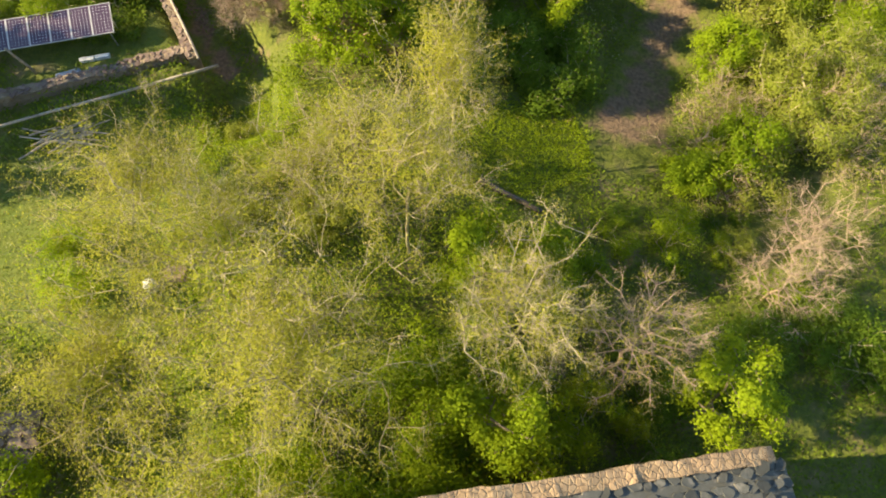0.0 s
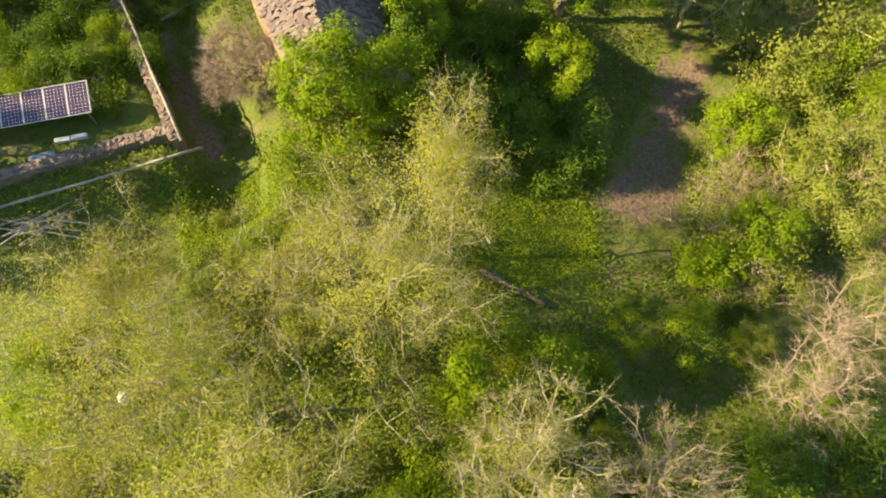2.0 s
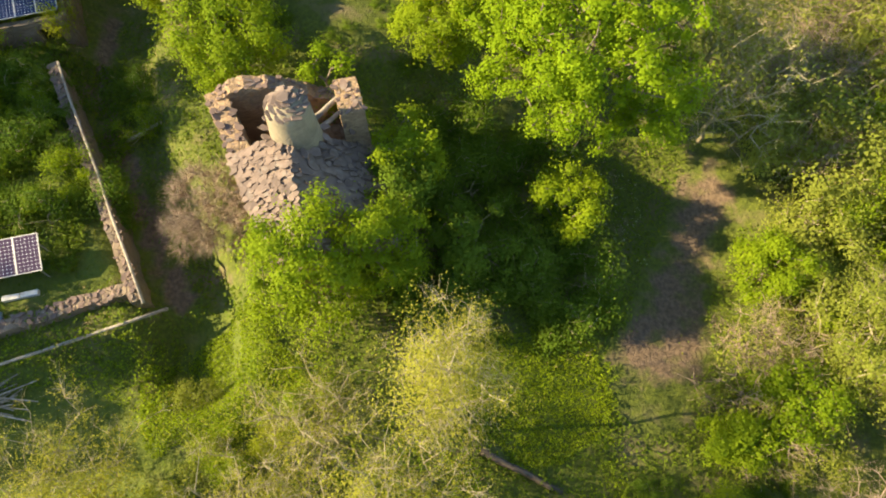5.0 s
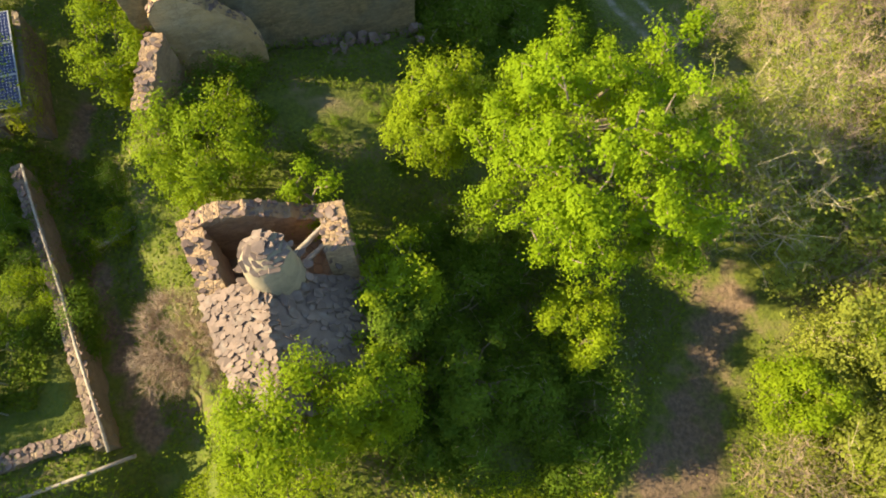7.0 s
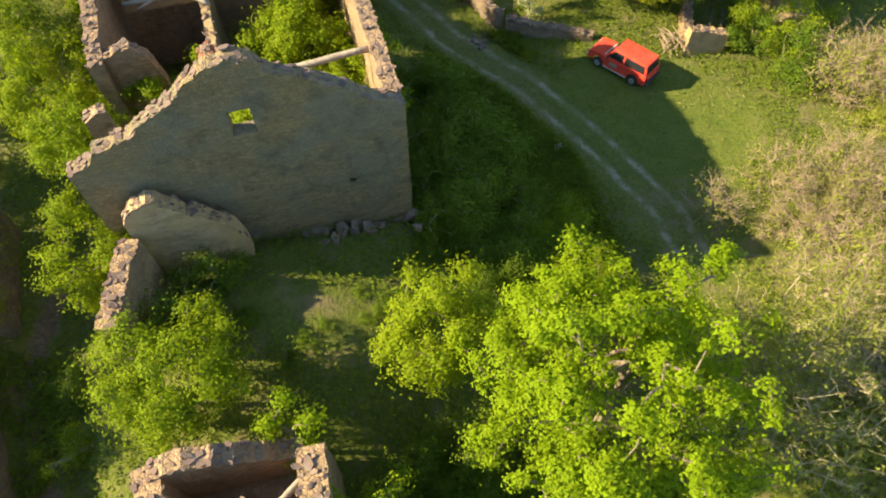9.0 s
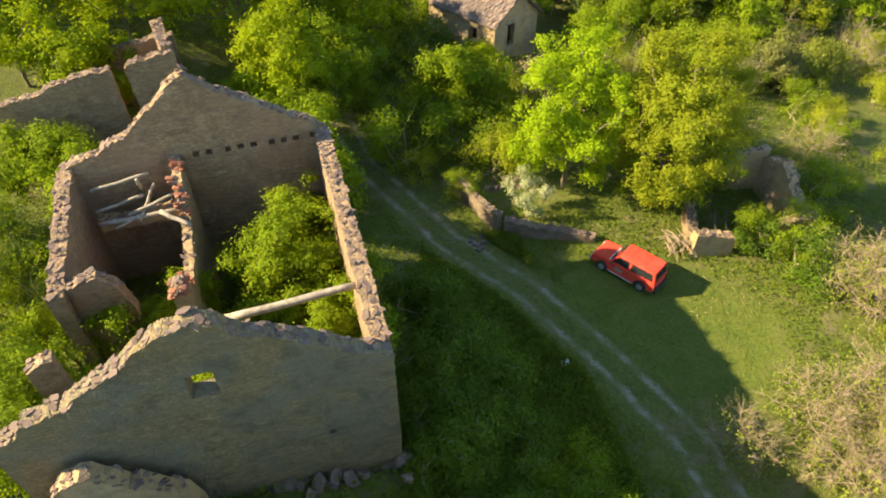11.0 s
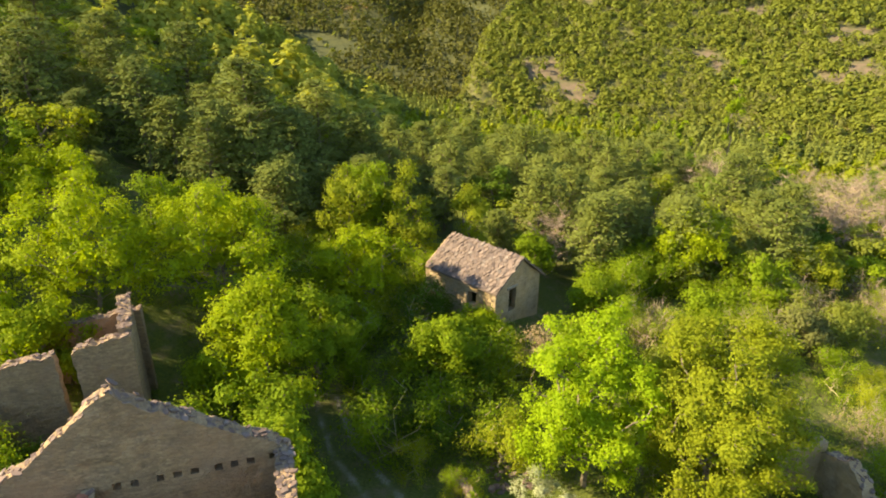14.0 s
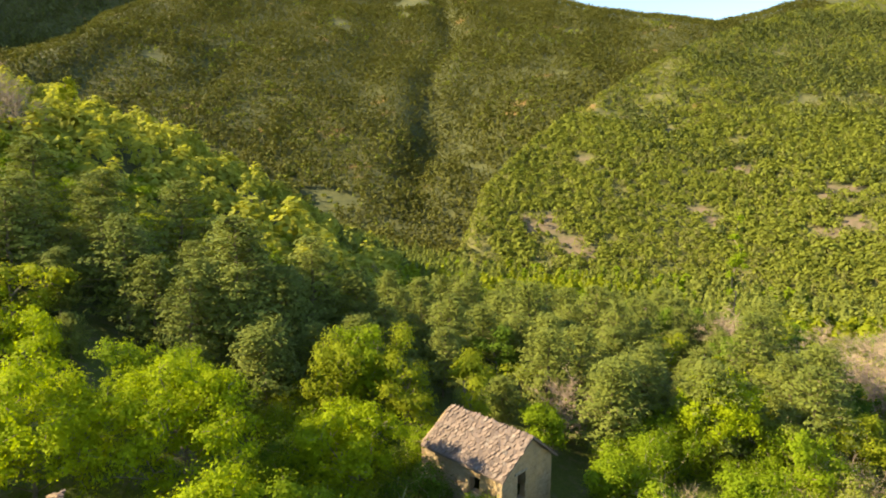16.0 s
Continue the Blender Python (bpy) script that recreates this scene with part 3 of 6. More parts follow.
def broad_tree(x, y, top, rx, seed, leaf, label, name="tree", ry=None, base=None, crown=0.7, clumps=260, leaves=14, size=0.2, spread=0.22, bark=None,
               trunk_r=0.16, twigs=0, twig_len=0.6, lean=(0, 0), shell=2.4, group="", flat=0.8, lobes=0.35, cut=-0.75, z0=None, category="tree", twig_w=0.016, shape=0.62, tip_r=0.008, sides=5, step=0.55, tuft=0.27, per=7):
    """A tree or large bush: trunk and limbs that reach every leaf clump."""
    rng = np.random.default_rng(seed)
    zg = (gz(x, y) if z0 is None else z0) - 0.15
    h = top - zg
    rz = h * crown * 0.5
    centre = np.array([lean[0], lean[1], h - rz])
    if twigs < 4:
        pts, mids = lobed_points(rng, clumps, rx, ry or rx, rz, seed, cut, lobes, tuft, per)
        pts, mids = pts + centre, mids + centre
    else:
        pts = crown_points(rng, clumps, rx, ry or rx, rz, seed, shell, cut, lobes) + centre
        mids = np.repeat(centre[None], clumps, 0)
    pts[:, 2] = np.clip(pts[:, 2], 0.15, None)
    ttop = np.array([lean[0] * 0.6, lean[1] * 0.6, max(0.5, (h - 2 * rz) + rz * shape)])
    order = np.argsort(np.linalg.norm(pts - ttop, axis=1))
    pts, mids = pts[order], mids[order]
    nodes, par, tips = skeleton_of(rng, np.zeros(3), ttop, pts, step)
    t = thing(name, pose(x, y, zg, 0, 0, 0), label, category, group)
    part("trunk", branch_mesh("trunk", nodes, par, trunk_r, tip_r, sides=sides), bark or M_BARK, t)
    ends = nodes[tips]
    if twigs:
        tq, tp = twig_quads(rng, ends, twigs, twig_len, twig_w, away=centre)
        mids = np.concatenate([mids, np.repeat(centre[None], len(ends) * 2, 0)])
        ends = np.concatenate([ends, tp[rng.permutation(len(tp))[:len(ends) * 2]]])
    if leaves:
        q = leaf_quads(ends, spread * rng.uniform(0.5, 1.15, len(ends)), leaves, size, size * 0.72, rng, centre=mids if twigs < 4 else centre, flat=flat)
        q[:, :, 2] = np.maximum(q[:, :, 2], 0.05)
    else:
        q = np.zeros((0, 3, 3))
    me = quads_mesh("crown", np.concatenate([q, tq]) if twigs else q)
    me.materials.append(leaf)
    if twigs:
        me.materials.append(bark or M_BARK)
        me.polygons.foreach_set("material_index", np.r_[np.zeros(len(q), np.int32), np.ones(len(tq), np.int32)])
    part("crown", me, None, t)
    return t


def pine_tree(x, y, h, seed, r=2.2):
    rng = np.random.default_rng(seed)
    zg = gz(x, y) - 0.2
    t = thing("pine_tree", pose(x, y, zg), "tall grey-green pine in the mixed woodland", "tree", "pines of the woodland")
    nodes, par = [np.zeros(3)], [-1]
    n = 13
    for i in range(1, n + 1):
        nodes.append(np.array([rng.normal() * 0.06, rng.normal() * 0.06, h * i / n]))
        par.append(i - 1)
    tips, away = [], []
    for i in range(3, n + 1):
        f = (i - 2) / (n - 1)
        reach = r * (1.04 - f ** 1.6) ** 0.7 * (0.75 if i == 3 else 1.0)
        for k in range(8 if i < n - 1 else 5):
            a = 2 * math.pi * (k + rng.random() * 0.8) / 8 + i
            L = reach * rng.uniform(0.6, 1.15)
            rise = 0.1 + 0.5 * f
            last = i
            for s in (0.55, 1.0):
                nodes.append(nodes[i] + np.array([math.cos(a) * L * s, math.sin(a) * L * s, L * s * rise - 0.1 * s]))
                par.append(last)
                last = len(nodes) - 1
                tips.append(last)
    tips.append(n)
    nodes, par = np.array(nodes), np.array(par)
    part("trunk", branch_mesh("trunk", nodes, par, 0.018 * h, 0.02, sides=3), M_BARK, t)
    ends = nodes[tips] + np.array([0, 0, 0.12])
    q = leaf_quads(ends, 0.50, 30, 0.55, 0.20, rng, up=0.7, centre=np.array([0, 0, h * 0.45]), flat=0.55)
    part("crown", quads_mesh("crown", q), M_PINE, t)
    return t


# ---- masonry ----
def rough_stone(seed, sx, sy, sz):
    """An irregular block with its own worn corners."""
    r = random.Random(seed)
    bm = bmesh.new()
    bmesh.ops.create_cube(bm, size=1.0)
    bmesh.ops.subdivide_edges(bm, edges=bm.edges[:], cuts=1, use_grid_fill=True)
    for v in bm.verts:
        k = 1.0 - 0.13 * (sum(abs(c) > 0.4 for c in v.co) - 1)
        v.co = Vector((v.co.x * sx * k + r.uniform(-0.09, 0.09) * sx, v.co.y * sy * k + r.uniform(-0.09, 0.09) * sy, v.co.z * sz * k + r.uniform(-0.1, 0.1) * sz))
    me = bpy.data.meshes.new("stone")
    bm.to_mesh(me)
    bm.free()
    return me


def flake(seed, sx, sy, sz, name="slab"):
    """A broken, flat stone with sharp uneven edges."""
    r = random.Random(seed)
    n = r.randrange(5, 8)
    ang = sorted((k + r.uniform(-0.28, 0.28)) * 2 * math.pi / n for k in range(n))
    rad = [r.uniform(0.75, 1.1) for _ in ang]
    ring = [(0.5 * sx * q * math.cos(a), 0.5 * sy * q * math.sin(a)) for a, q in zip(ang, rad)]
    v = [(x * 1.04, y * 1.04, -sz * 0.5) for x, y in ring] + [(x + r.uniform(-0.03, 0.03) * sx, y, sz * 0.5 + r.uniform(-0.22, 0.22) * sz) for x, y in ring]
    f = [tuple(range(n))[::-1], tuple(range(n, 2 * n))] + [(i, (i + 1) % n, n + (i + 1) % n, n + i) for i in range(n)]
    return mesh_of(name, v, f)


CAPS = [flake(i, 0.40 + 0.12 * (i % 3), 0.30 + 0.1 * (i % 2), 0.09 + 0.04 * (i % 4), "stone") for i in range(9)]
for me in CAPS:
    me.materials.append(M_STONE)
SLABS = [flake(20 + i, 0.60 + 0.12 * (i % 3), 0.44 + 0.1 * (i % 2), 0.06) for i in range(9)]
for me in SLABS:
    me.materials.append(M_SLAB)
GREY_SLABS = [flake(60 + i, 0.60 + 0.12 * (i % 3), 0.44 + 0.1 * (i % 2), 0.05) for i in range(5)]
for me in GREY_SLABS:
    me.materials.append(M_GREYSLAB)
BRICKS = [rough_stone(40 + i, 0.28, 0.16, 0.09) for i in range(3)]
for me in BRICKS:
    me.materials.append(M_BRICK)


def height_along(profile, s):
    return float(np.interp(s, [p[0] for p in profile], [p[1] for p in profile]))


def stone_wall(name, a, b, profile, parent, base=None, thick=0.65, mat=None, holes=(), ragged=0.22, cell=0.3, caps=True, seed=1, label="", low_caps=0.0):
    """A rubble wall from a to b (plan). profile: (metres along, height of the top) pairs. holes: (s0, s1, z0, z1)."""
    a, b = Vector((a[0], a[1], 0)), Vector((b[0], b[1], 0))
    L = (b - a).length
    d = (b - a) / L
    nrm = Vector((-d.y, d.x, 0))
    ns = max(2, round(L / cell))
    ds = L / ns
    zb = min(gz(*(a + d * L * k / 4).xy) for k in range(5)) - 0.4 if base is None else base
    dz = 0.15
    top = max(p[1] for p in profile)
    nz = int((top - zb) / dz) + 5
    rng = random.Random(seed)
    tops = []
    for i in range(ns + 1):
        s = i * ds
        tops.append(height_along(profile, s) + rng.uniform(-ragged, ragged) * 0.6 + ragged * 1.2 * noise.noise(Vector((s * 0.7, seed, 0))))
    solid = [[(zb + k * dz + 0.01 < max(tops[i], tops[i + 1])) and not any(h[0] < (i + 0.5) * ds < h[1] and h[2] < zb + (k + 0.5) * dz < h[3] for h in holes) for k in range(nz)] for i in range(ns)]
    verts, index, faces = [], {}, []

    def vert(i, k, side):
        key = (i, k, side)
        if key not in index:
            s, z = i * ds, min(zb + k * dz, tops[i])
            p = a + d * s + nrm * (thick * side)
            w = Vector((p.x, p.y, z))
            j = noise.noise_vector(w * 2.3 + Vector((0, 0, seed))) * 0.07 + noise.noise_vector(w * 0.5) * 0.05
            if i in (0, ns):
                j = j * 0.5
            index[key] = len(verts)
            verts.append(w + j)
        return index[key]

    ok = lambda i, k: 0 <= i < ns and 0 <= k < nz and solid[i][k]
    for i in range(ns):
        for k in range(nz):
            if not solid[i][k]:
                continue
            A, B, C, D = ((i, k), (i + 1, k), (i + 1, k + 1), (i, k + 1))
            faces.append([vert(*q, 0) for q in (A, B, C, D)])
            faces.append([vert(*q, 1) for q in (D, C, B, A)])
            for (p, q), (di, dk) in (((B, C), (1, 0)), ((C, D), (0, 1)), ((D, A), (-1, 0)), ((A, B), (0, -1))):
                if not ok(i + di, k + dk):
                    faces.append([vert(*p, 0), vert(*p, 1), vert(*q, 1), vert(*q, 0)])
    ob = part(name, mesh_of(name, verts, faces), mat or M_WALL, parent, label)
    if caps:
        for i in range(ns):
            k = max((q for q in range(nz) if solid[i][q]), default=None)
            if k is None or zb + k * dz < low_caps:
                continue
            slope = -math.degrees(math.atan2(tops[i + 1] - tops[i], ds))
            for side in ((0.08, 0.36, 0.64, 0.92) if thick > 0.5 else (0.15, 0.5, 0.85)):
                if rng.random() < 0.15:
                    continue
                f = rng.uniform(0.1, 0.9)
                p = a + d * ((i + f) * ds) + nrm * (thick * (side + rng.uniform(-0.08, 0.08)))
                z = tops[i] + (tops[i + 1] - tops[i]) * f
                m = pose(p.x, p.y, z + rng.uniform(-0.04, 0.06), 0, 0, math.degrees(math.atan2(d.y, d.x))) @ pose(0, 0, 0, rng.uniform(-12, 12), slope * 0.8 + rng.uniform(-8, 8), rng.uniform(-70, 70))
                part("stone", CAPS[rng.randrange(9)], None, ob, "", m @ Matrix.Diagonal((k1 := rng.uniform(0.35, 0.85), k1 * rng.uniform(0.75, 1.2), k1 * 0.5, 1)))
    return ob


def beam(name, p, q, r, parent=None, mat=None, label="", category=""):
    """A round, slightly bent timber."""
    p, q = Vector(p), Vector(q)
    pts = [p.lerp(q, i / 6) + Vector((0, 0, 0.03 * math.sin(i * 1.7))) + Vector((0.02 * math.sin(i * 2.3), 0.02 * math.cos(i * 1.9), 0)) for i in range(7)]
    me = soft(Shape().tube(pts, [r * (1.0 - 0.03 * i) for i in range(7)], 8).mesh(name))
    ob = part(name, me, mat or M_WOOD, parent, label)
    if category:
        tagged(ob, label, category)
    return ob


RU, RV, RO = Vector((0.956, 0.292, 0)), Vector((-0.292, 0.956, 0)), Vector((-1.1, 42.0, 0))


def R(u, v):
    p = RO + RU * u + RV * v
    return (p.x, p.y)


def R3(u, v, z):
    return (*R(u, v), z)


# the roofless house
house = thing("ruined_house", pose(0, 0, 0), "large roofless stone house ruin with two gable walls", "ruin")
stone_wall("front_gable", R(-12.6, 0), R(0, 0), [(0, 10.7), (1.0, 11.0), (1.2, 11.5), (2.8, 12.0), (4.6, 13.2), (5.7, 14.0), (6.8, 14.3), (7.5, 14.2), (7.75, 13.6), (9.4, 12.7), (11, 11.6), (12.6, 10.7)],
           house, 2.5, 0.65, M_GREYWALL, [(6.1, 7.0, 10.9, 12.05), (9.85, 10.1, 6.9, 7.1)], 0.16, seed=3, label="tall gable wall of weathered rubble stone with a small window")
stone_wall("back_gable", R(-12.6, 14.6), R(0, 14.6), [(0, 10.6), (1.5, 11.2), (3.2, 12.0), (5.2, 13.7), (6.5, 14.7), (7.0, 14.3), (8.4, 13.4), (10, 12.4), (11.4, 11.6), (12.6, 10.8)],
           house, 1.0, 0.65, M_WALL, [(s, s + 0.3, 10.45, 10.75) for s in (5.9, 6.7, 7.4, 8.1, 8.8, 9.5, 10.2, 10.9, 11.6)], 0.14, seed=5)
stone_wall("east_wall", R(0, 0.65), R(0, 14.6), [(0, 10.9), (4, 11.2), (8, 11.2), (14, 11.0)], house, 0.6, 0.65, M_WALL, [], 0.1, seed=7)
stone_wall("west_wall", R(-12.0, 7.6), R(-12.0, 14.6), [(0, 9.4), (3, 9.9), (7, 10.8)], house, 1.5, 0.65, M_WALL, [], 0.15, seed=9)
stone_wall("west_pier", (-13.9, 41.6), (-13.1, 42.0), [(0, 10.0), (0.9, 10.2)], house, 2.5, 0.6, M_WALL, [], 0.15, seed=12)
stone_wall("west_stub", R(-12.0, 8.0), R(-9.8, 8.0), [(0, 9.4), (1.2, 9.7), (2.0, 9.0), (2.2, 7.5)], house, 1.5, 0.6, M_WALL, [], 0.25, seed=11)
part_wall = stone_wall("partition_wall", R(-7.2, 6.0), R(-7.2, 14.5), [(0, 9.9), (1.2, 9.7), (2.0, 8.2), (4.5, 8.4), (6, 8.8), (7, 10.2), (8.5, 10.8)], house, 1.5, 0.42, M_RENDERED, [], 0.25, seed=13)
rb = random.Random(4)
for i in range(84):
    v = 6.0 + (rb.random() ** 2) * 2.2 if i < 46 else rb.uniform(12.0, 14.3)
    z = height_along([(6, 9.9), (7.2, 9.7), (8, 8.2), (12, 8.8), (13, 10.2), (14.5, 10.8)], v)
    p = R(-7.41 + rb.uniform(-0.3, 0.3), v)
    part("brick", BRICKS[i % 3], None, part_wall, "", pose(p[0], p[1], z + rb.uniform(-0.25, 0.22), rb.uniform(-20, 20), rb.uniform(-20, 20), rb.uniform(0, 180)) @ Matrix.Scale(rb.uniform(0.9, 1.5), 4))
stone_wall("cross_wall", R(-11.4, 13.2), R(-7.6, 13.2), [(0, 8.7), (1.6, 8.5), (3.8, 8.9)], house, 1.5, 0.5, M_RENDERED, [(-0.1, 3.9, 1, 7.9)], 0.1, seed=15)
beam("ridge_beam", R3(-5.6, 3.7, 10.3), R3(-0.4, 3.7, 10.7), 0.17, house, label="pale fallen roof beam")
for k, (u0, v0, z0, u1, v1, z1, r) in enumerate([(-11.4, 13.9, 9.9, -8.7, 13.9, 10.4, 0.09), (-9.1, 13.2, 10.6, -9.3, 14.3, 9.2, 0.09), (-11.4, 13.4, 9.0, -9.2, 13.5, 9.5, 0.09), (-10, 12.9, 8.9, -7.6, 13.1, 9.6, 0.09), (-8.4, 12.2, 9.3, -7.1, 11.2, 9.0, 0.12),
                                            (-9.5, 12.6, 8.7, -8.6, 13.9, 9.8, 0.08), (-11.3, 12.8, 8.7, -7.5, 12.7, 8.9, 0.13), (-10.6, 12.4, 8.6, -9.3, 12.9, 8.9, 0.06)]):
    beam("broken_joist", R3(u0, v0, z0), R3(u1, v1, z1), r, house)

# the second ruin
ruin2 = thing("ruined_barn", pose(0, 0, 0), "smaller roofless stone barn ruin with a door gap", "ruin")
B = lambda u, v: (-16.8 + 0.956 * u - 0.292 * v, 65.0 + 0.292 * u + 0.956 * v)
stone_wall("front_wall", B(-11.5, 0), B(0.5, 0), [(0, 8.0), (2.5, 8.5), (5.5, 9.4), (8, 9.8), (9.1, 9.8), (10, 10.1), (12, 10.5)], ruin2, 2.0, 0.6, M_WALL, [(8.1, 9.1, 1, 12)], 0.14, seed=17)
stone_wall("east_wall", B(0.5, 0.6), B(-0.4, 5.6), [(0, 10.6), (1.6, 10.4), (3.0, 10.2), (5.0, 10.5)], ruin2, 2.0, 0.7, M_WALL, [], 0.25, seed=19)
stone_wall("back_wall", B(-7, 5.6), B(0, 5.6), [(0, 8.2), (3, 8.7), (7, 9.2)], ruin2, 2.0, 0.6, M_WALL, [], 0.1, seed=21)

# courtyard walls before the gable
yard = thing("courtyard_wall", pose(0, 0, 0), "broken courtyard wall of plastered rubble stone", "ruin")
stone_wall("side_wall", (-11.47, 33.75), (-11.5, 37.5), [(0, 7.5), (1, 7.7), (2.2, 7.9), (3.5, 8.0)], yard, 2.6, 0.75, M_WALL, [], 0.18, seed=23)
stone_wall("return_wall", (-11.9, 37.7), (-8.0, 38.9), [(0, 8.5), (0.9, 9.3), (1.6, 9.3), (2.3, 8.5), (2.6, 8.5), (3.2, 7.5), (3.7, 7.2), (4.1, 5.6)], yard, 2.6, 0.6, M_RENDERED, [], 0.24, seed=25)
for k in range(26):
    r = random.Random(k)
    x, y = r.uniform(-6.5, -0.6), 0
    y = 39.2 + 0.305 * (x + 6) + r.uniform(0.2, 1.6)
    tagged(part("fallen_stone", CAPS[k % 9], None, None, "", pose(x, y, gz(x, y) + 0.1 + 0.5 * max(0, (x + 2.5) / 2), r.uniform(-30, 30), r.uniform(-30, 30), r.uniform(0, 180)) @ Matrix.Scale(r.uniform(1.0, 2.0), 4)),
           "fallen grey wall stone at the foot of the gable", "stone", "fallen stones by the gable")

# the kitchen with a round chimney
KA = radians(14.5)
KU, KV, KO = Vector((math.cos(KA), math.sin(KA), 0)), Vector((-math.sin(KA), math.cos(KA), 0)), Vector((-8.2, 23.0, 0))
K = lambda u, v: ((KO + KU * u + KV * v).x, (KO + KU * u + KV * v).y)
kitchen = thing("ruined_kitchen", pose(0, 0, 0), "small stone kitchen ruin with slab roof and round chimney", "ruin")
stone_wall("west_wall", (-5.29, 22.16), (-8.84, 29.2), [(0, 7.2), (2, 7.4), (4.4, 7.5), (7.9, 7.5)], kitchen, 2.0, 0.85, M_WALL, [], 0.12, seed=27)
stone_wall("north_wall", K(0.65, 5.5), K(5.4, 5.5), [(0, 7.5), (1.0, 7.9), (2.6, 7.5), (3.2, 6.8), (4.0, 6.2), (4.8, 6.0)], kitchen, 2.0, 0.7, M_WALL, [], 0.2, seed=29)
stone_wall("east_wall", K(6.3, -2.0), K(6.3, 5.4), [(0, 5.6), (4.6, 6.0), (5.0, 8.3), (6.0, 8.1), (6.8, 7.8), (7.4, 7.4)], kitchen, 1.5, 0.95, M_WALL, [], 0.2, seed=31)
stone_wall("south_wall", K(2.5, -2.0), K(5.4, -2.0), [(0, 7.3), (1.0, 7.6), (2.9, 6.4)], kitchen, 1.5, 0.6, M_WALL, [], 0.1, seed=33)


def kitchen_roof_z(u, v):
    return 8.45 - (0.40 * (3.2 - u) if u < 3.2 else 0.74 * (u - 3.2)) - 0.15 * max(0.0, 0.6 - v)


for half, (u0, u1) in enumerate(((-0.15, 3.2), (3.2, 6.5))):
    nu, nv = 6, 8
    low = lambda v: 1.3 - 0.237 * v if half == 0 else u0
    cells = [(low(v) + (u1 - low(v)) * i / nu, v) for v in (-2.2 + 4.9 * k / nv for k in range(nv + 1)) for i in range(nu + 1)]
    tv = [(*K(u, v), kitchen_roof_z(u, v)) for u, v in cells] + [(*K(u, v), kitchen_roof_z(u, v) - 0.2) for u, v in cells]
    n1 = (nu + 1) * (nv + 1)
    tf = []
    for k in range(nv):
        for i in range(nu):
            a = k * (nu + 1) + i
            tf += [(a, a + 1, a + nu + 2, a + nu + 1), (n1 + a, n1 + a + nu + 1, n1 + a + nu + 2, n1 + a + 1)]
    for i in range(nu):
        a, c = i, nv * (nu + 1) + i
        tf += [(a, n1 + a, n1 + a + 1, a + 1), (c, c + 1, n1 + c + 1, n1 + c)]
    for k in range(nv):
        a, c = k * (nu + 1), k * (nu + 1) + nu
        tf += [(a, a + nu + 1, n1 + a + nu + 1, n1 + a), (c, n1 + c, n1 + c + nu + 1, c + nu + 1)]
    roof = part("roof_slope", mesh_of("roof_slope", tv, tf), M_SLAB, kitchen, "sagging roof slope of broken stone slabs")
    rk = random.Random(9 + half)
    for row in range(19):
        for col in range(12):
            v = -2.1 + row * 0.26 + rk.uniform(-0.14, 0.14)
            u = low(v) + (u1 - low(v)) * (col + 0.5 + rk.uniform(-0.3, 0.3)) / 12
            if rk.random() < 0.1:
                continue
            p = K(u, v)
            side = 21.8 if half == 0 else -36.5
            m = pose(p[0], p[1], kitchen_roof_z(u, v) + 0.05 + rk.uniform(0, 0.05), 0, 0, 14.5) @ pose(0, 0, 0, (8 if v < 0.6 else 0) + rk.uniform(-5, 5), -side + rk.uniform(-4, 4), rk.uniform(-60, 60))
            part("slab", SLABS[rk.randrange(9)], None, roof, "", m @ Matrix.Scale(rk.uniform(0.38, 0.75), 4))
CX, CY = K(3.55, 2.75)
rings = [(1.0, 7.6), (0.94, 8.3), (0.87, 9.0), (0.81, 9.5), (0.80, 9.72), (0.42, 10.0)]
sides = 28
cv = [(CX + r * math.cos(2 * math.pi * k / sides) * (1 + 0.02 * math.sin(5 * k + z)), CY + r * math.sin(2 * math.pi * k / sides) * (1 + 0.02 * math.cos(3 * k + z)), z) for r, z in rings for k in range(sides)]
cf = [(i * sides + k, i * sides + (k + 1) % sides, (i + 1) * sides + (k + 1) % sides, (i + 1) * sides + k) for i in range(len(rings) - 1) for k in range(sides)]
chimney = part("chimney", soft(mesh_of("chimney", cv, cf + [tuple((len(rings) - 1) * sides + k for k in range(sides))])), M_CHIMNEY, kitchen, "stout round plastered chimney")
for ring, (rr, zz, cnt) in enumerate([(0.84, 9.78, 13), (0.63, 9.92, 10), (0.42, 10.06, 7)]):
    for k in range(cnt):
        a = 2 * math.pi * (k + 0.3 * ring) / cnt + rk.uniform(-0.15, 0.15)
        part("capstone", SLABS[rk.randrange(9)], None, chimney, "", pose(CX + (rr - 0.15) * math.cos(a), CY + (rr - 0.15) * math.sin(a), zz + rk.uniform(0, 0.05), 0, 0, math.degrees(a)) @ pose(0, 0, 0, rk.uniform(-6, 6), 20 + rk.uniform(-6, 6), 90 + rk.uniform(-25, 25)) @ Matrix.Scale(rk.uniform(0.6, 0.8), 4))
part("top_slab", SLABS[3], None, chimney, "round weathered top slab", pose(CX, CY, 10.2, 2, 3, 30) @ Matrix.Diagonal((0.95, 1.15, 1.3, 1)))
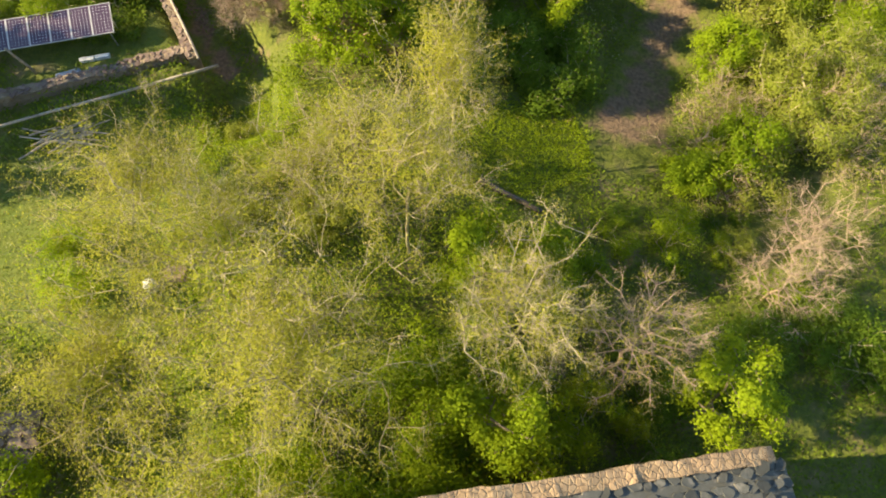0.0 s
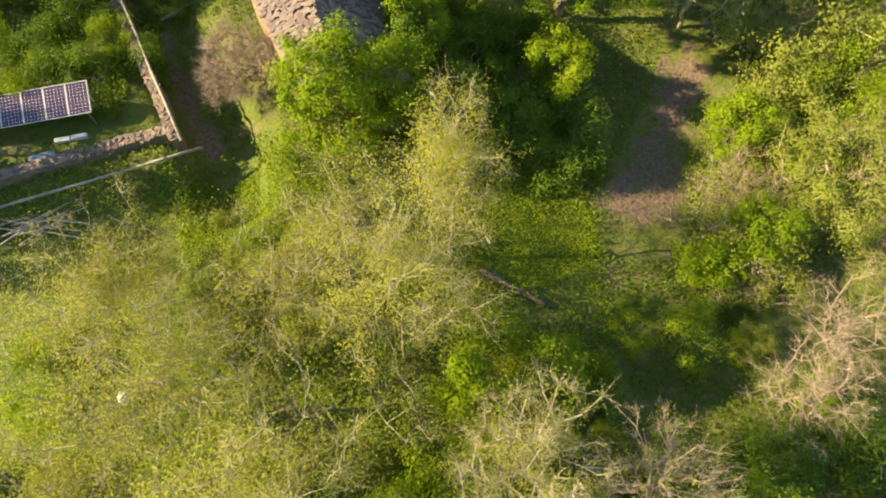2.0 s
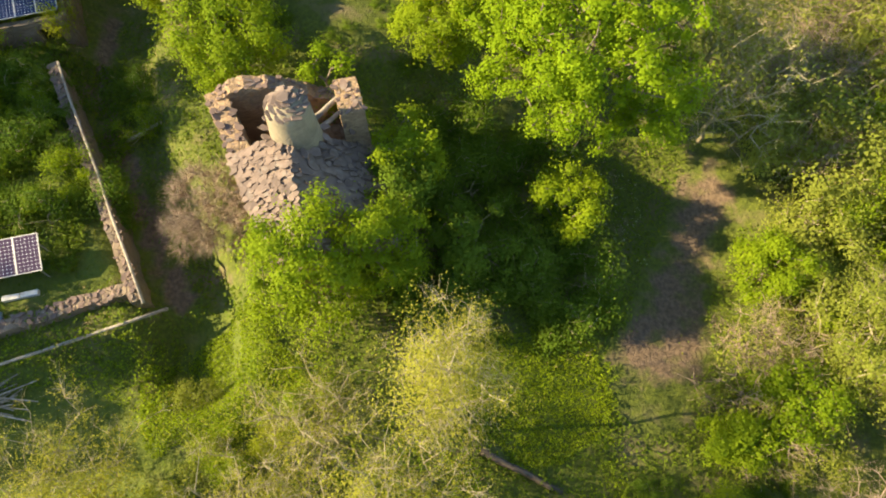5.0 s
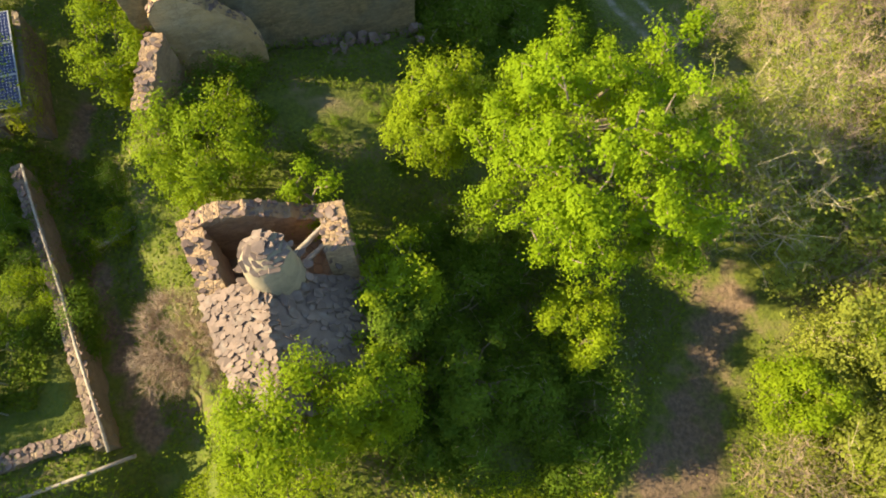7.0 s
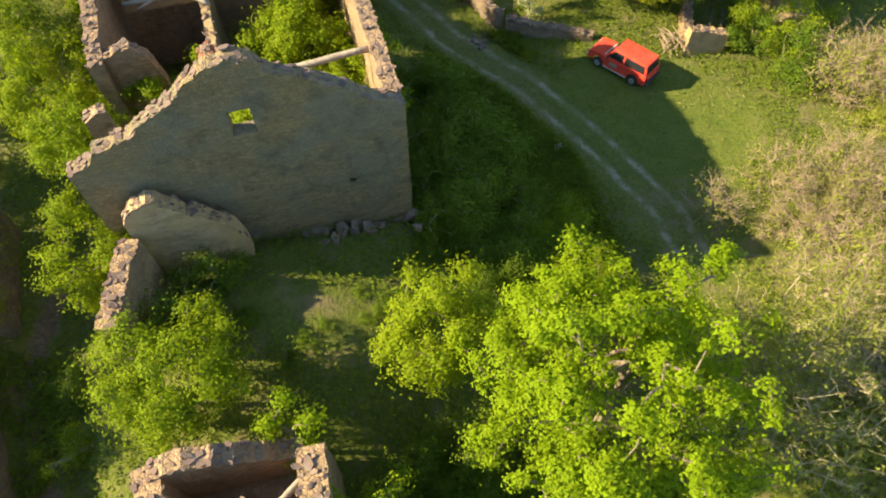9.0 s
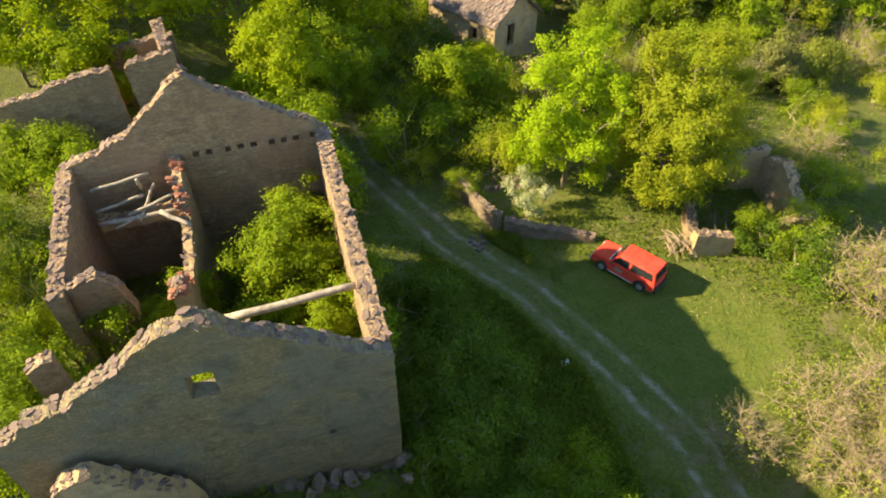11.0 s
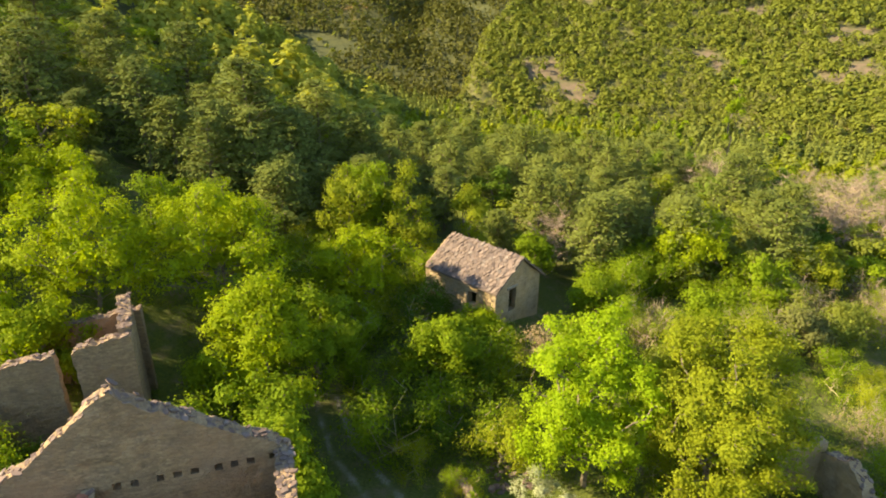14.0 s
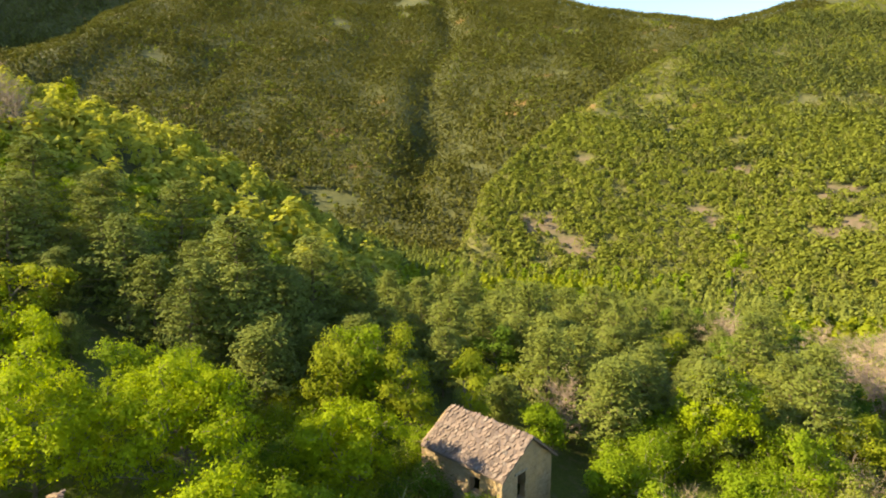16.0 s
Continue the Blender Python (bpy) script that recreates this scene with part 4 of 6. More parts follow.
for k in range(16):
    a = 2 * math.pi * k / 16
    part("footstone", SLABS[k % 9], None, chimney, "", pose(CX + 1.1 * math.cos(a), CY + 1.1 * math.sin(a), kitchen_roof_z(3.4 + math.cos(a), 2.5 + math.sin(a)) + 0.2, 20 * -math.sin(a), 20 * math.cos(a), math.degrees(a) + rk.uniform(-30, 30)) @ Matrix.Scale(0.7, 4))
beam("rafter", (*K(3.6, 3.0), 7.7), (*K(5.7, 4.6), 7.5), 0.13, kitchen)
beam("rafter", (*K(4.0, 2.8), 7.6), (*K(5.8, 4.0), 7.4), 0.11, kitchen)
part("floor_fill", Shape().box(0.8, 2.6, 2.0, 5.5, 5.6, 4.4, Matrix.Translation(KO) @ pose(0, 0, 0, 0, 0, 14.5)), M_LOWWALL, kitchen, "rubble filling the roofless room")

# the garden wall in two runs
garden = thing("garden_wall", pose(0, 0, 0), "low dry-stone garden wall topped with pale slabs", "wall")
stone_wall("long_run", (-12.2, 21.3), (-18.7, 33.4), [(0, 3.8), (7, 3.8), (13.8, 4.1)], garden, 1.0, 0.5, M_LOWWALL, [], 0.08, seed=35)
stone_wall("short_run", (-22.0, 18.2), (-12.4, 21.6), [(0, 4.0), (6, 3.8), (10.2, 3.9)], garden, 1.0, 0.55, M_LOWWALL, [], 0.08, seed=37)
beam("wooden_pole", (-12.05, 21.0, 3.95), (-18.5, 33.2, 4.35), 0.07, None, M_WOOD, "long weathered pole lying on the garden wall", "pole")
pole_z = max(gz(-11.2 - 1.1 * k, 20.9 - 0.42 * k) for k in range(10)) + 0.14
beam("wooden_pole", (-11.2, 20.9, pole_z), (-22.2, 16.7, pole_z + 0.15), 0.075, None, M_WOOD, "long pale pole lying in the grass", "pole")

# ruin under the starting point: a slab roof that falls to the east
south = thing("ruined_outhouse", pose(0, 0, 0), "stone outhouse ruin with a mossy slab roof darkened for shade", "ruin")
S = lambda s, w: (-2.0 + 12.6 * s + 0.12 * w, 0.45 + 1.85 * s - w)
slope_z = lambda s: 10.9 - 3.0 * s - 4.0 * max(0.0, s - 0.93)
stone_wall("north_wall", S(0, 0.5), S(0.97, 0.5), [(12.7 * k / 10, slope_z(k / 10) + 0.12) for k in range(11)], south, 0.0, 0.5, M_WALL, [], 0.06, caps=False, seed=39)
sv, sf = [], []
for k in range(11):
    for w in (0.5, 6.0):
        sv.append((*S(k / 10, w), slope_z(k / 10)))
for k in range(11):
    for w in (0.5, 6.0):
        sv.append((*S(k / 10, w), slope_z(k / 10) - 0.2))
for k in range(10):
    a = 2 * k
    sf += [(a, a + 1, a + 3, a + 2), (22 + a, 24 + a, 25 + a, 23 + a), (a, a + 2, a + 24, a + 22), (a + 1, a + 23, a + 25, a + 3)]
sf += [(0, 22, 23, 1), (20, 21, 43, 42)]
sroof = part("roof", mesh_of("roof", sv, sf), M_GREYSLAB, south, "mossy roof of grey slabs with shade in their colour")
rs_ = random.Random(6)
for i in range(30):
    for j in range(8):
        s = (i + 0.5 + rs_.uniform(-0.2, 0.2)) / 30
        p = S(s, 0.6 + 0.5 * j + rs_.uniform(-0.1, 0.1))
        part("slab", GREY_SLABS[rs_.randrange(5)], None, sroof, "", pose(p[0], p[1], slope_z(s) + 0.05, 0, 0, 8) @ pose(0, 0, 0, rs_.uniform(-5, 5), 13.5 + rs_.uniform(-5, 5), rs_.uniform(-40, 40)) @ Matrix.Scale(rs_.uniform(0.6, 0.95), 4))
stone_wall("south_wall", S(0.02, 6.2), S(0.97, 6.2), [(12.7 * k / 10, slope_z(k / 10) - 0.25) for k in range(11)], south, 0.0, 0.5, M_WALL, [], 0.0, caps=False, seed=40)
stone_wall("west_wall", (-1.3, -5.4), (-1.5, -0.2), [(0, 10.6), (5.2, 10.6)], south, 0.0, 0.5, M_WALL, [], 0.0, caps=False, seed=41)

# the far house with its roof
HA = math.atan2(0.73, 0.68)
HU, HV, HO = Vector((math.cos(HA), math.sin(HA), 0)), Vector((-math.sin(HA), math.cos(HA), 0)), Vector((4.75, 80.4, 0))
HP = lambda u, v: ((HO + HU * u + HV * v).x, (HO + HU * u + HV * v).y)
farm = thing("stone_house", pose(0, 0, 0), "small stone house with a worn slab roof among trees", "house")
stone_wall("gable_wall", HP(0, 0), HP(6.1, 0), [(0, 5.45), (3.1, 7.4), (6.1, 5.05)], farm, 1.0, 0.5, M_RENDERED, [(1.7, 2.6, 3.0, 5.0)], 0.0, caps=False, seed=43)
stone_wall("left_wall", HP(0.5, 0.5), HP(0.5, 7.4), [(0, 5.4), (6.9, 5.4)], farm, 1.0, 0.5, M_RENDERED, [(1.6, 2.5, 3.4, 4.6)], 0.0, caps=False, seed=45)
stone_wall("right_wall", HP(6.1, 0.5), HP(6.1, 7.4), [(0, 4.9), (6.9, 4.9)], farm, 1.0, 0.5, M_RENDERED, [], 0.0, caps=False, seed=47)
stone_wall("rear_wall", HP(0, 7.4), HP(6.1, 7.4), [(0, 5.45), (3.1, 7.4), (6.1, 5.05)], farm, 1.0, 0.5, M_RENDERED, [], 0.0, caps=False, seed=49)
for side in (0, 1):
    sh = Shape()
    u0, u1, e0, e1 = (-0.35, 3.1, 5.45, 7.62) if side == 0 else (6.4, 3.1, 4.95, 7.62)
    sh.add([(*HP(u0, -0.35), e0), (*HP(u1, -0.35), e1), (*HP(u1, 7.6), e1), (*HP(u0, 7.6), e0), (*HP(u0, -0.35), e0 - 0.15), (*HP(u1, -0.35), e1 - 0.17), (*HP(u1, 7.6), e1 - 0.17), (*HP(u0, 7.6), e0 - 0.15)],
           [(0, 1, 2, 3), (7, 6, 5, 4), (0, 4, 5, 1), (1, 5, 6, 2), (2, 6, 7, 3), (3, 7, 4, 0)])
    rf = part("roof_slope", sh, M_SLAB, farm, "worn roof slope of grey-brown slabs")
    for i in range(11):
        for j in range(21):
            f = (i + 0.4) / 11
            u, v = u0 + (u1 - u0) * f, -0.25 + j * 0.375 + rk.uniform(-0.1, 0.1) + (0.2 if i % 2 else 0)
            tilt = math.degrees(math.atan2(e1 - e0, u1 - u0)) if side == 0 else -math.degrees(math.atan2(e1 - e0, u0 - u1))
            p = HP(u, v)
            part("slab", SLABS[rk.randrange(9)], None, rf, "", pose(p[0], p[1], e0 + (e1 - e0) * f + 0.04 + rk.uniform(0, 0.03), 0, 0, math.degrees(HA)) @ pose(0, 0, 0, rk.uniform(-4, 4), -tilt + rk.uniform(-4, 4), rk.uniform(-50, 50)) @ Matrix.Diagonal((s0 := rk.uniform(0.6, 0.9), s0, s0 * 0.55, 1)))
beam("loose_pole", (*HP(0.5, 6.2), 5.95), (*HP(2.5, 6.7), 7.05), 0.06, farm)
part("lintel", Shape().box(1.5, -0.06, 5.0, 2.9, 0.1, 5.2, Matrix.Translation(HO) @ pose(0, 0, 0, 0, 0, math.degrees(HA))), M_WOOD, farm)

# the small ruin by the track
shed = thing("ruined_shed", pose(0, 0, 0), "small collapsed stone shed beside the parked car", "ruin")
stone_wall("front_wall", (16.5, 58.0), (19.2, 58.3), [(0, 1.9), (1.0, 1.7), (2.7, 1.3)], shed, -1.0, 0.7, M_RENDERED, [], 0.12, seed=51)
stone_wall("side_wall", (17.1, 58.7), (17.6, 62.0), [(0, 1.3), (1.5, 0.9), (3.3, 1.2)], shed, -1.0, 0.6, M_WALL, [], 0.2, seed=53)
stone_wall("south_wall", (22.2, 59.3), (24.5, 59.7), [(0, 1.5), (1.2, 1.9), (2.3, 1.9)], shed, -1.4, 0.6, M_WALL, [], 0.15, seed=55)
stone_wall("east_wall", (24.9, 59.8), (23.9, 65.6), [(0, 2.0), (1.2, 1.6), (2.4, 2.4), (4.0, 3.3), (5.4, 3.0), (5.9, 2.4)], shed, -1.6, 0.75, M_RENDERED, [], 0.3, seed=57)
stone_wall("back_wall", (20.6, 65.2), (23.4, 65.5), [(0, 2.2), (1.5, 3.2), (2.8, 3.2)], shed, -1.4, 0.6, M_RENDERED, [], 0.25, seed=58)
for k in range(3):
    beam("fallen_joist", (18.4 + 0.8 * k, 59.5 + 0.3 * (k % 2), 0.75), (19.2 + 0.8 * k, 62.2, 0.6), 0.07, shed, M_DARKWOOD)
lowrun = thing("boundary_wall", pose(0, 0, 0), "low tumbled dry-stone wall along the track", "wall")
stone_wall("tumbled_run", (4.5, 59.9), (10.4, 59.0), [(0, 1.3), (2, 1.0), (5.9, 0.7)], lowrun, -0.8, 0.6, M_LOWWALL, [], 0.15, seed=59)
stone_wall("side_run", (4.4, 60.3), (1.5, 64.6), [(0, 1.7), (2, 1.4), (5.2, 1.9)], lowrun, -0.3, 0.45, M_LOWWALL, [], 0.15, seed=61)

# a lean-to with a slab roof south-west
leanto = thing("lean_to", pose(-16.9, 2.2, gz(-16.9, 2.2)), "small lean-to with a grey slab roof", "shed")
for px, py in ((-1.5, -1.4), (1.5, -1.4), (-1.5, 1.4), (1.5, 1.4)):
    part("post", Shape().tube([(px, py, -0.3), (px, py, 1.55)], [0.09, 0.08], 6), M_WOOD, leanto)
part("roof_deck", Shape().box(-1.8, -1.7, 1.5, 1.8, 1.7, 1.6), M_DARKWOOD, leanto)
rl = random.Random(2)
for i in range(7):
    for j in range(7):
        part("slab", SLABS[rl.randrange(9)], None, leanto, "", pose(-1.6 + 0.53 * i + rl.uniform(-0.1, 0.1), -1.5 + 0.5 * j, 1.63 + rl.uniform(0, 0.05), rl.uniform(-5, 5), rl.uniform(-5, 5), rl.uniform(-30, 30)))


# ---- trees and bushes near the walls ----
SPR = dict(leaf=M_SPRING, bark=M_BARK)
# the big maple
broad_tree(6.8, 31.9, 12.7, 5.2, 101, M_MAPLE, "broad maple in bright yellow-green spring leaf", "maple_tree", ry=5.3, tuft=0.15, per=4, lobes=0.2, crown=0.74, clumps=680, leaves=105, size=0.13, spread=0.25, trunk_r=0.28, shell=3.2)
# pale trees just coming into leaf, south of the kitchen
for x, y, top, r, s, n, k, lean in ((-8.6, 8.6, 12.4, 3.5, 111, 240, 7, (0, 0)), (-4.6, 4.6, 13.4, 3.8, 112, 280, 8, (0, 0)), (-1.6, 11.2, 12.2, 3.0, 113, 230, 7, (0.4, 1.2)), (0.4, 16.0, 11.8, 1.9, 114, 190, 7, (0, 1.2)), (-4.2, 16.0, 7.4, 2.6, 116, 120, 4, (0, 0)), (-13.0, 12.0, 7.4, 3.2, 98, 190, 8, (0, 1)), (-12.4, 4.8, 9.5, 3.2, 118, 200, 8, (0, 0)), (-7.0, -0.5, 12.0, 3.4, 119, 240, 8, (0, 0)), (-5.8, 13.2, 9.0, 2.8, 120, 130, 4, (0, 0)), (-12.0, -3.5, 12.5, 3.4, 99, 240, 11, (0, 0))):
    broad_tree(x, y, top, r, s, M_SPARSE, "slender pale tree just coming into leaf", "young_tree", crown=0.78, clumps=n, leaves=int(k * 3.4), size=0.07, spread=0.3, bark=M_PALEBARK, trunk_r=0.07, sides=4, twigs=14, twig_len=0.85, twig_w=0.013, tip_r=0.006, shell=1.8, lobes=0.7, lean=lean, group="pale trees below the kitchen")
broad_tree(2.6, 6.4, 13.4, 2.4, 115, M_SPARSE, "half-bare twiggy tree with pale branches", "twiggy_tree", crown=0.7, clumps=170, leaves=16, size=0.06, spread=0.3, bark=M_PALEBARK, trunk_r=0.08, twigs=20, twig_len=0.75, twig_w=0.014, tip_r=0.006, shell=1.8)
broad_tree(7.0, 6.0, 9.4, 2.3, 117, M_SPARSE, "half-bare twiggy tree with pale branches", "twiggy_tree", crown=0.5, clumps=120, leaves=8, size=0.06, spread=0.2, bark=M_PINKTWIG, trunk_r=0.08, twigs=18, twig_len=0.7, twig_w=0.015, tip_r=0.006, shell=1.8)
# leafy trees round the kitchen and the yard
for x, y, top, r, s, n, lf in ((0.2, 34.6, 8.8, 2.7, 121, 300, M_SPRING), (-9.2, 32.3, 8.8, 2.9, 122, 340, M_SPRING), (-1.7, 27.6, 8.2, 2.1, 123, 200, M_SPRING), (-4.9, 30.6, 8.4, 1.1, 124, 70, M_MAPLE),
                               (-4.7, 21.6, 9.9, 2.7, 125, 360, M_SPRING), (-2.4, 22.6, 8.8, 2.2, 110, 260, M_SPRING), (-1.8, 25.2, 8.0, 1.9, 109, 200, M_BUSH), (2.2, 3.2, 9.2, 1.7, 136, 150, M_SPRING), (1.2, 9.5, 8.0, 1.5, 137, 120, M_SPRING), (15.3, 23.6, 3.6, 1.7, 138, 190, M_SPRING), (12.6, 15.9, 2.4, 1.5, 139, 180, M_SPRING), (14.8, 17.6, 3.8, 1.9, 140, 220, M_SPRING), (4.6, 10.5, 5.5, 1.6, 107, 120, M_SPRING), (5.9, 26.4, 5.0, 1.9, 126, 150, M_SPRING), (10.8, 4.4, 8.4, 1.9, 127, 150, M_SPRING), (-14.2, 37.5, 8.6, 2.2, 128, 220, M_SPRING), (-15.5, 42.0, 10.0, 2.4, 129, 240, M_SPRING),
                               (-19.0, 46.0, 10.0, 2.6, 130, 240, M_SPRING), (1.6, 24.0, 5.0, 2.4, 132, 180, M_BUSH), (0.0, 22.5, 4.0, 2.2, 133, 160, M_BUSH), (-16.5, 0.5, 7.5, 2.6, 134, 240, M_SPRING)):
    broad_tree(x, y, top, r, s, lf, "small leafy tree growing beside the ruins", "small_tree", crown=0.85, clumps=n, leaves=64, size=0.115, spread=0.24, trunk_r=0.1, group="small trees by the ruins", cut=-0.9, sides=4)
for x, y, top, r, s, n in ((-3.9, 47.0, 9.8, 2.3, 141, 300), (-5.8, 50.4, 10.2, 3.0, 142, 420), (-10.6, 46.2, 7.6, 1.6, 143, 120), (-6.6, 54.0, 9.2, 1.4, 144, 110), (-11.4, 42.3, 8.8, 1.8, 145, 160), (-13.3, 41.2, 8.0, 1.8, 146, 140), (-7.7, 42.9, 11.7, 1.5, 147, 120), (-14.6, 43.2, 8.4, 1.6, 149, 120), (-9.6, 44.4, 7.4, 1.2, 150, 80), (-3.0, 44.2, 8.4, 1.6, 148, 130), (-7.9, 49.9, 9.3, 2.0, 157, 200), (-7.4, 46.9, 8.4, 1.8, 158, 170), (-7.6, 52.5, 9.6, 1.7, 159, 160), (-7.2, 42.5, 12.3, 1.1, 160, 110), (-13.5, 46.6, 8.2, 1.8, 164, 150), (-16.2, 46.0, 7.9, 2.1, 165, 170), (-11.3, 48.0, 8.2, 1.7, 166, 150)):
    broad_tree(x, y, top, r, s, M_SPRING, "leafy sapling growing inside the roofless house", "sapling", crown=0.85, clumps=n, leaves=60, size=0.125, spread=0.24, trunk_r=0.09, sides=4, group="saplings in the ruin", cut=-0.9, lobes=0.55)
broad_tree(20.9, 58.6, 2.6, 1.5, 156, M_BUSH, "dark green bush growing before the shed", "bush", crown=0.95, clumps=70, leaves=50, size=0.12, spread=0.22, trunk_r=0.04, cut=-0.9, category="bush")
broad_tree(18.6, 19.6, 6.6, 3.3, 108, M_OLIVE, "large fine-leaved olive green thorn tree", "thorn_tree", crown=0.95, clumps=330, leaves=56, size=0.09, spread=0.26, trunk_r=0.1, cut=-0.9, bark=M_PALEBARK, sides=4, lobes=0.5)
# grey twiggy trees
broad_tree(13.6, 34.4, 11.0, 2.8, 131, M_OLIVE, "grey half-bare tree with tangled twigs", "twiggy_tree", crown=0.85, clumps=230, leaves=12, size=0.12, spread=0.28, bark=M_PALEBARK, trunk_r=0.12, twigs=10, twig_len=0.8, twig_w=0.02, shell=1.8, cut=-0.9)
broad_tree(13.8, 31.5, 8.8, 3.2, 151, M_OLIVE, "grey half-bare tree with tangled twigs", "twiggy_tree", crown=0.85, clumps=240, leaves=4, size=0.13, spread=0.25, bark=M_PALEBARK, trunk_r=0.12, twigs=10, twig_len=0.7, shell=1.8, cut=-0.9)
broad_tree(15.2, 9.8, 4.8, 2.6, 152, M_OLIVE, "bare pinkish bush with spreading twigs", "bare_bush", crown=0.95, clumps=150, leaves=0, bark=M_PINKTWIG, trunk_r=0.07, twigs=14, twig_len=0.8, shell=1.5, cut=-0.9, category="bush")
broad_tree(17.6, 12.6, 4.4, 2.4, 153, M_OLIVE, "bare pinkish bush with spreading twigs", "bare_bush", crown=0.95, clumps=150, leaves=0, bark=M_PINKTWIG, trunk_r=0.07, twigs=14, twig_len=0.8, shell=1.5, cut=-0.9, category="bush")
broad_tree(-9.6, 25.2, 5.7, 2.1, 154, M_DRY, "dry brown bramble heap against the kitchen wall", "bramble", crown=0.98, clumps=140, leaves=0, bark=M_PINKTWIG, trunk_r=0.05, twigs=40, twig_len=0.8, twig_w=0.022, shell=2.6, cut=-0.9, category="bush")
broad_tree(15.0, 44.4, 2.8, 1.7, 155, M_OLIVE, "reddish bare bush beside the track", "bare_bush", crown=0.95, clumps=120, leaves=2, size=0.12, bark=M_PINKTWIG, trunk_r=0.06, twigs=7, twig_len=0.7, shell=1.8, cut=-0.9, category="bush")
for x, y, top, r, s in ((19.4, 43.4, 3.2, 2.8, 167), (22.6, 45.6, 3.0, 2.8, 168), (19.6, 39.2, 3.6, 2.6, 169), (17.4, 34.6, 4.6, 2.4, 170)):
    broad_tree(x, y, top, r, s, M_OLIVE, "bare pinkish bush with spreading twigs", "bare_bush", crown=0.95, clumps=170, leaves=3, size=0.1, spread=0.3, bark=M_PINKTWIG, trunk_r=0.06, twigs=13, twig_len=0.75, twig_w=0.022, shell=1.6, cut=-0.9, category="bush")
# the pair of trees by the car
broad_tree(9.2, 65.2, 12.4, 4.2, 161, M_LIME, "round bright green tree beside the parked car", "broadleaf_tree", crown=0.97, clumps=560, leaves=74, size=0.17, spread=0.3, trunk_r=0.2, cut=-0.9, lobes=0.25, tuft=0.18, per=4)
broad_tree(15.4, 63.2, 13.2, 4.1, 162, M_OCHRE, "tall tree in ochre-green young leaf", "broadleaf_tree", crown=0.96, clumps=560, leaves=44, size=0.15, spread=0.32, trunk_r=0.2, twigs=2, cut=-0.9, lobes=0.25, tuft=0.18, per=4)
broad_tree(6.2, 61.9, 3.8, 1.6, 163, M_BLOSSOM, "small bush covered in white blossom", "blossom_bush", crown=0.95, clumps=130, leaves=36, size=0.11, spread=0.18, trunk_r=0.05, cut=-0.9, category="bush")
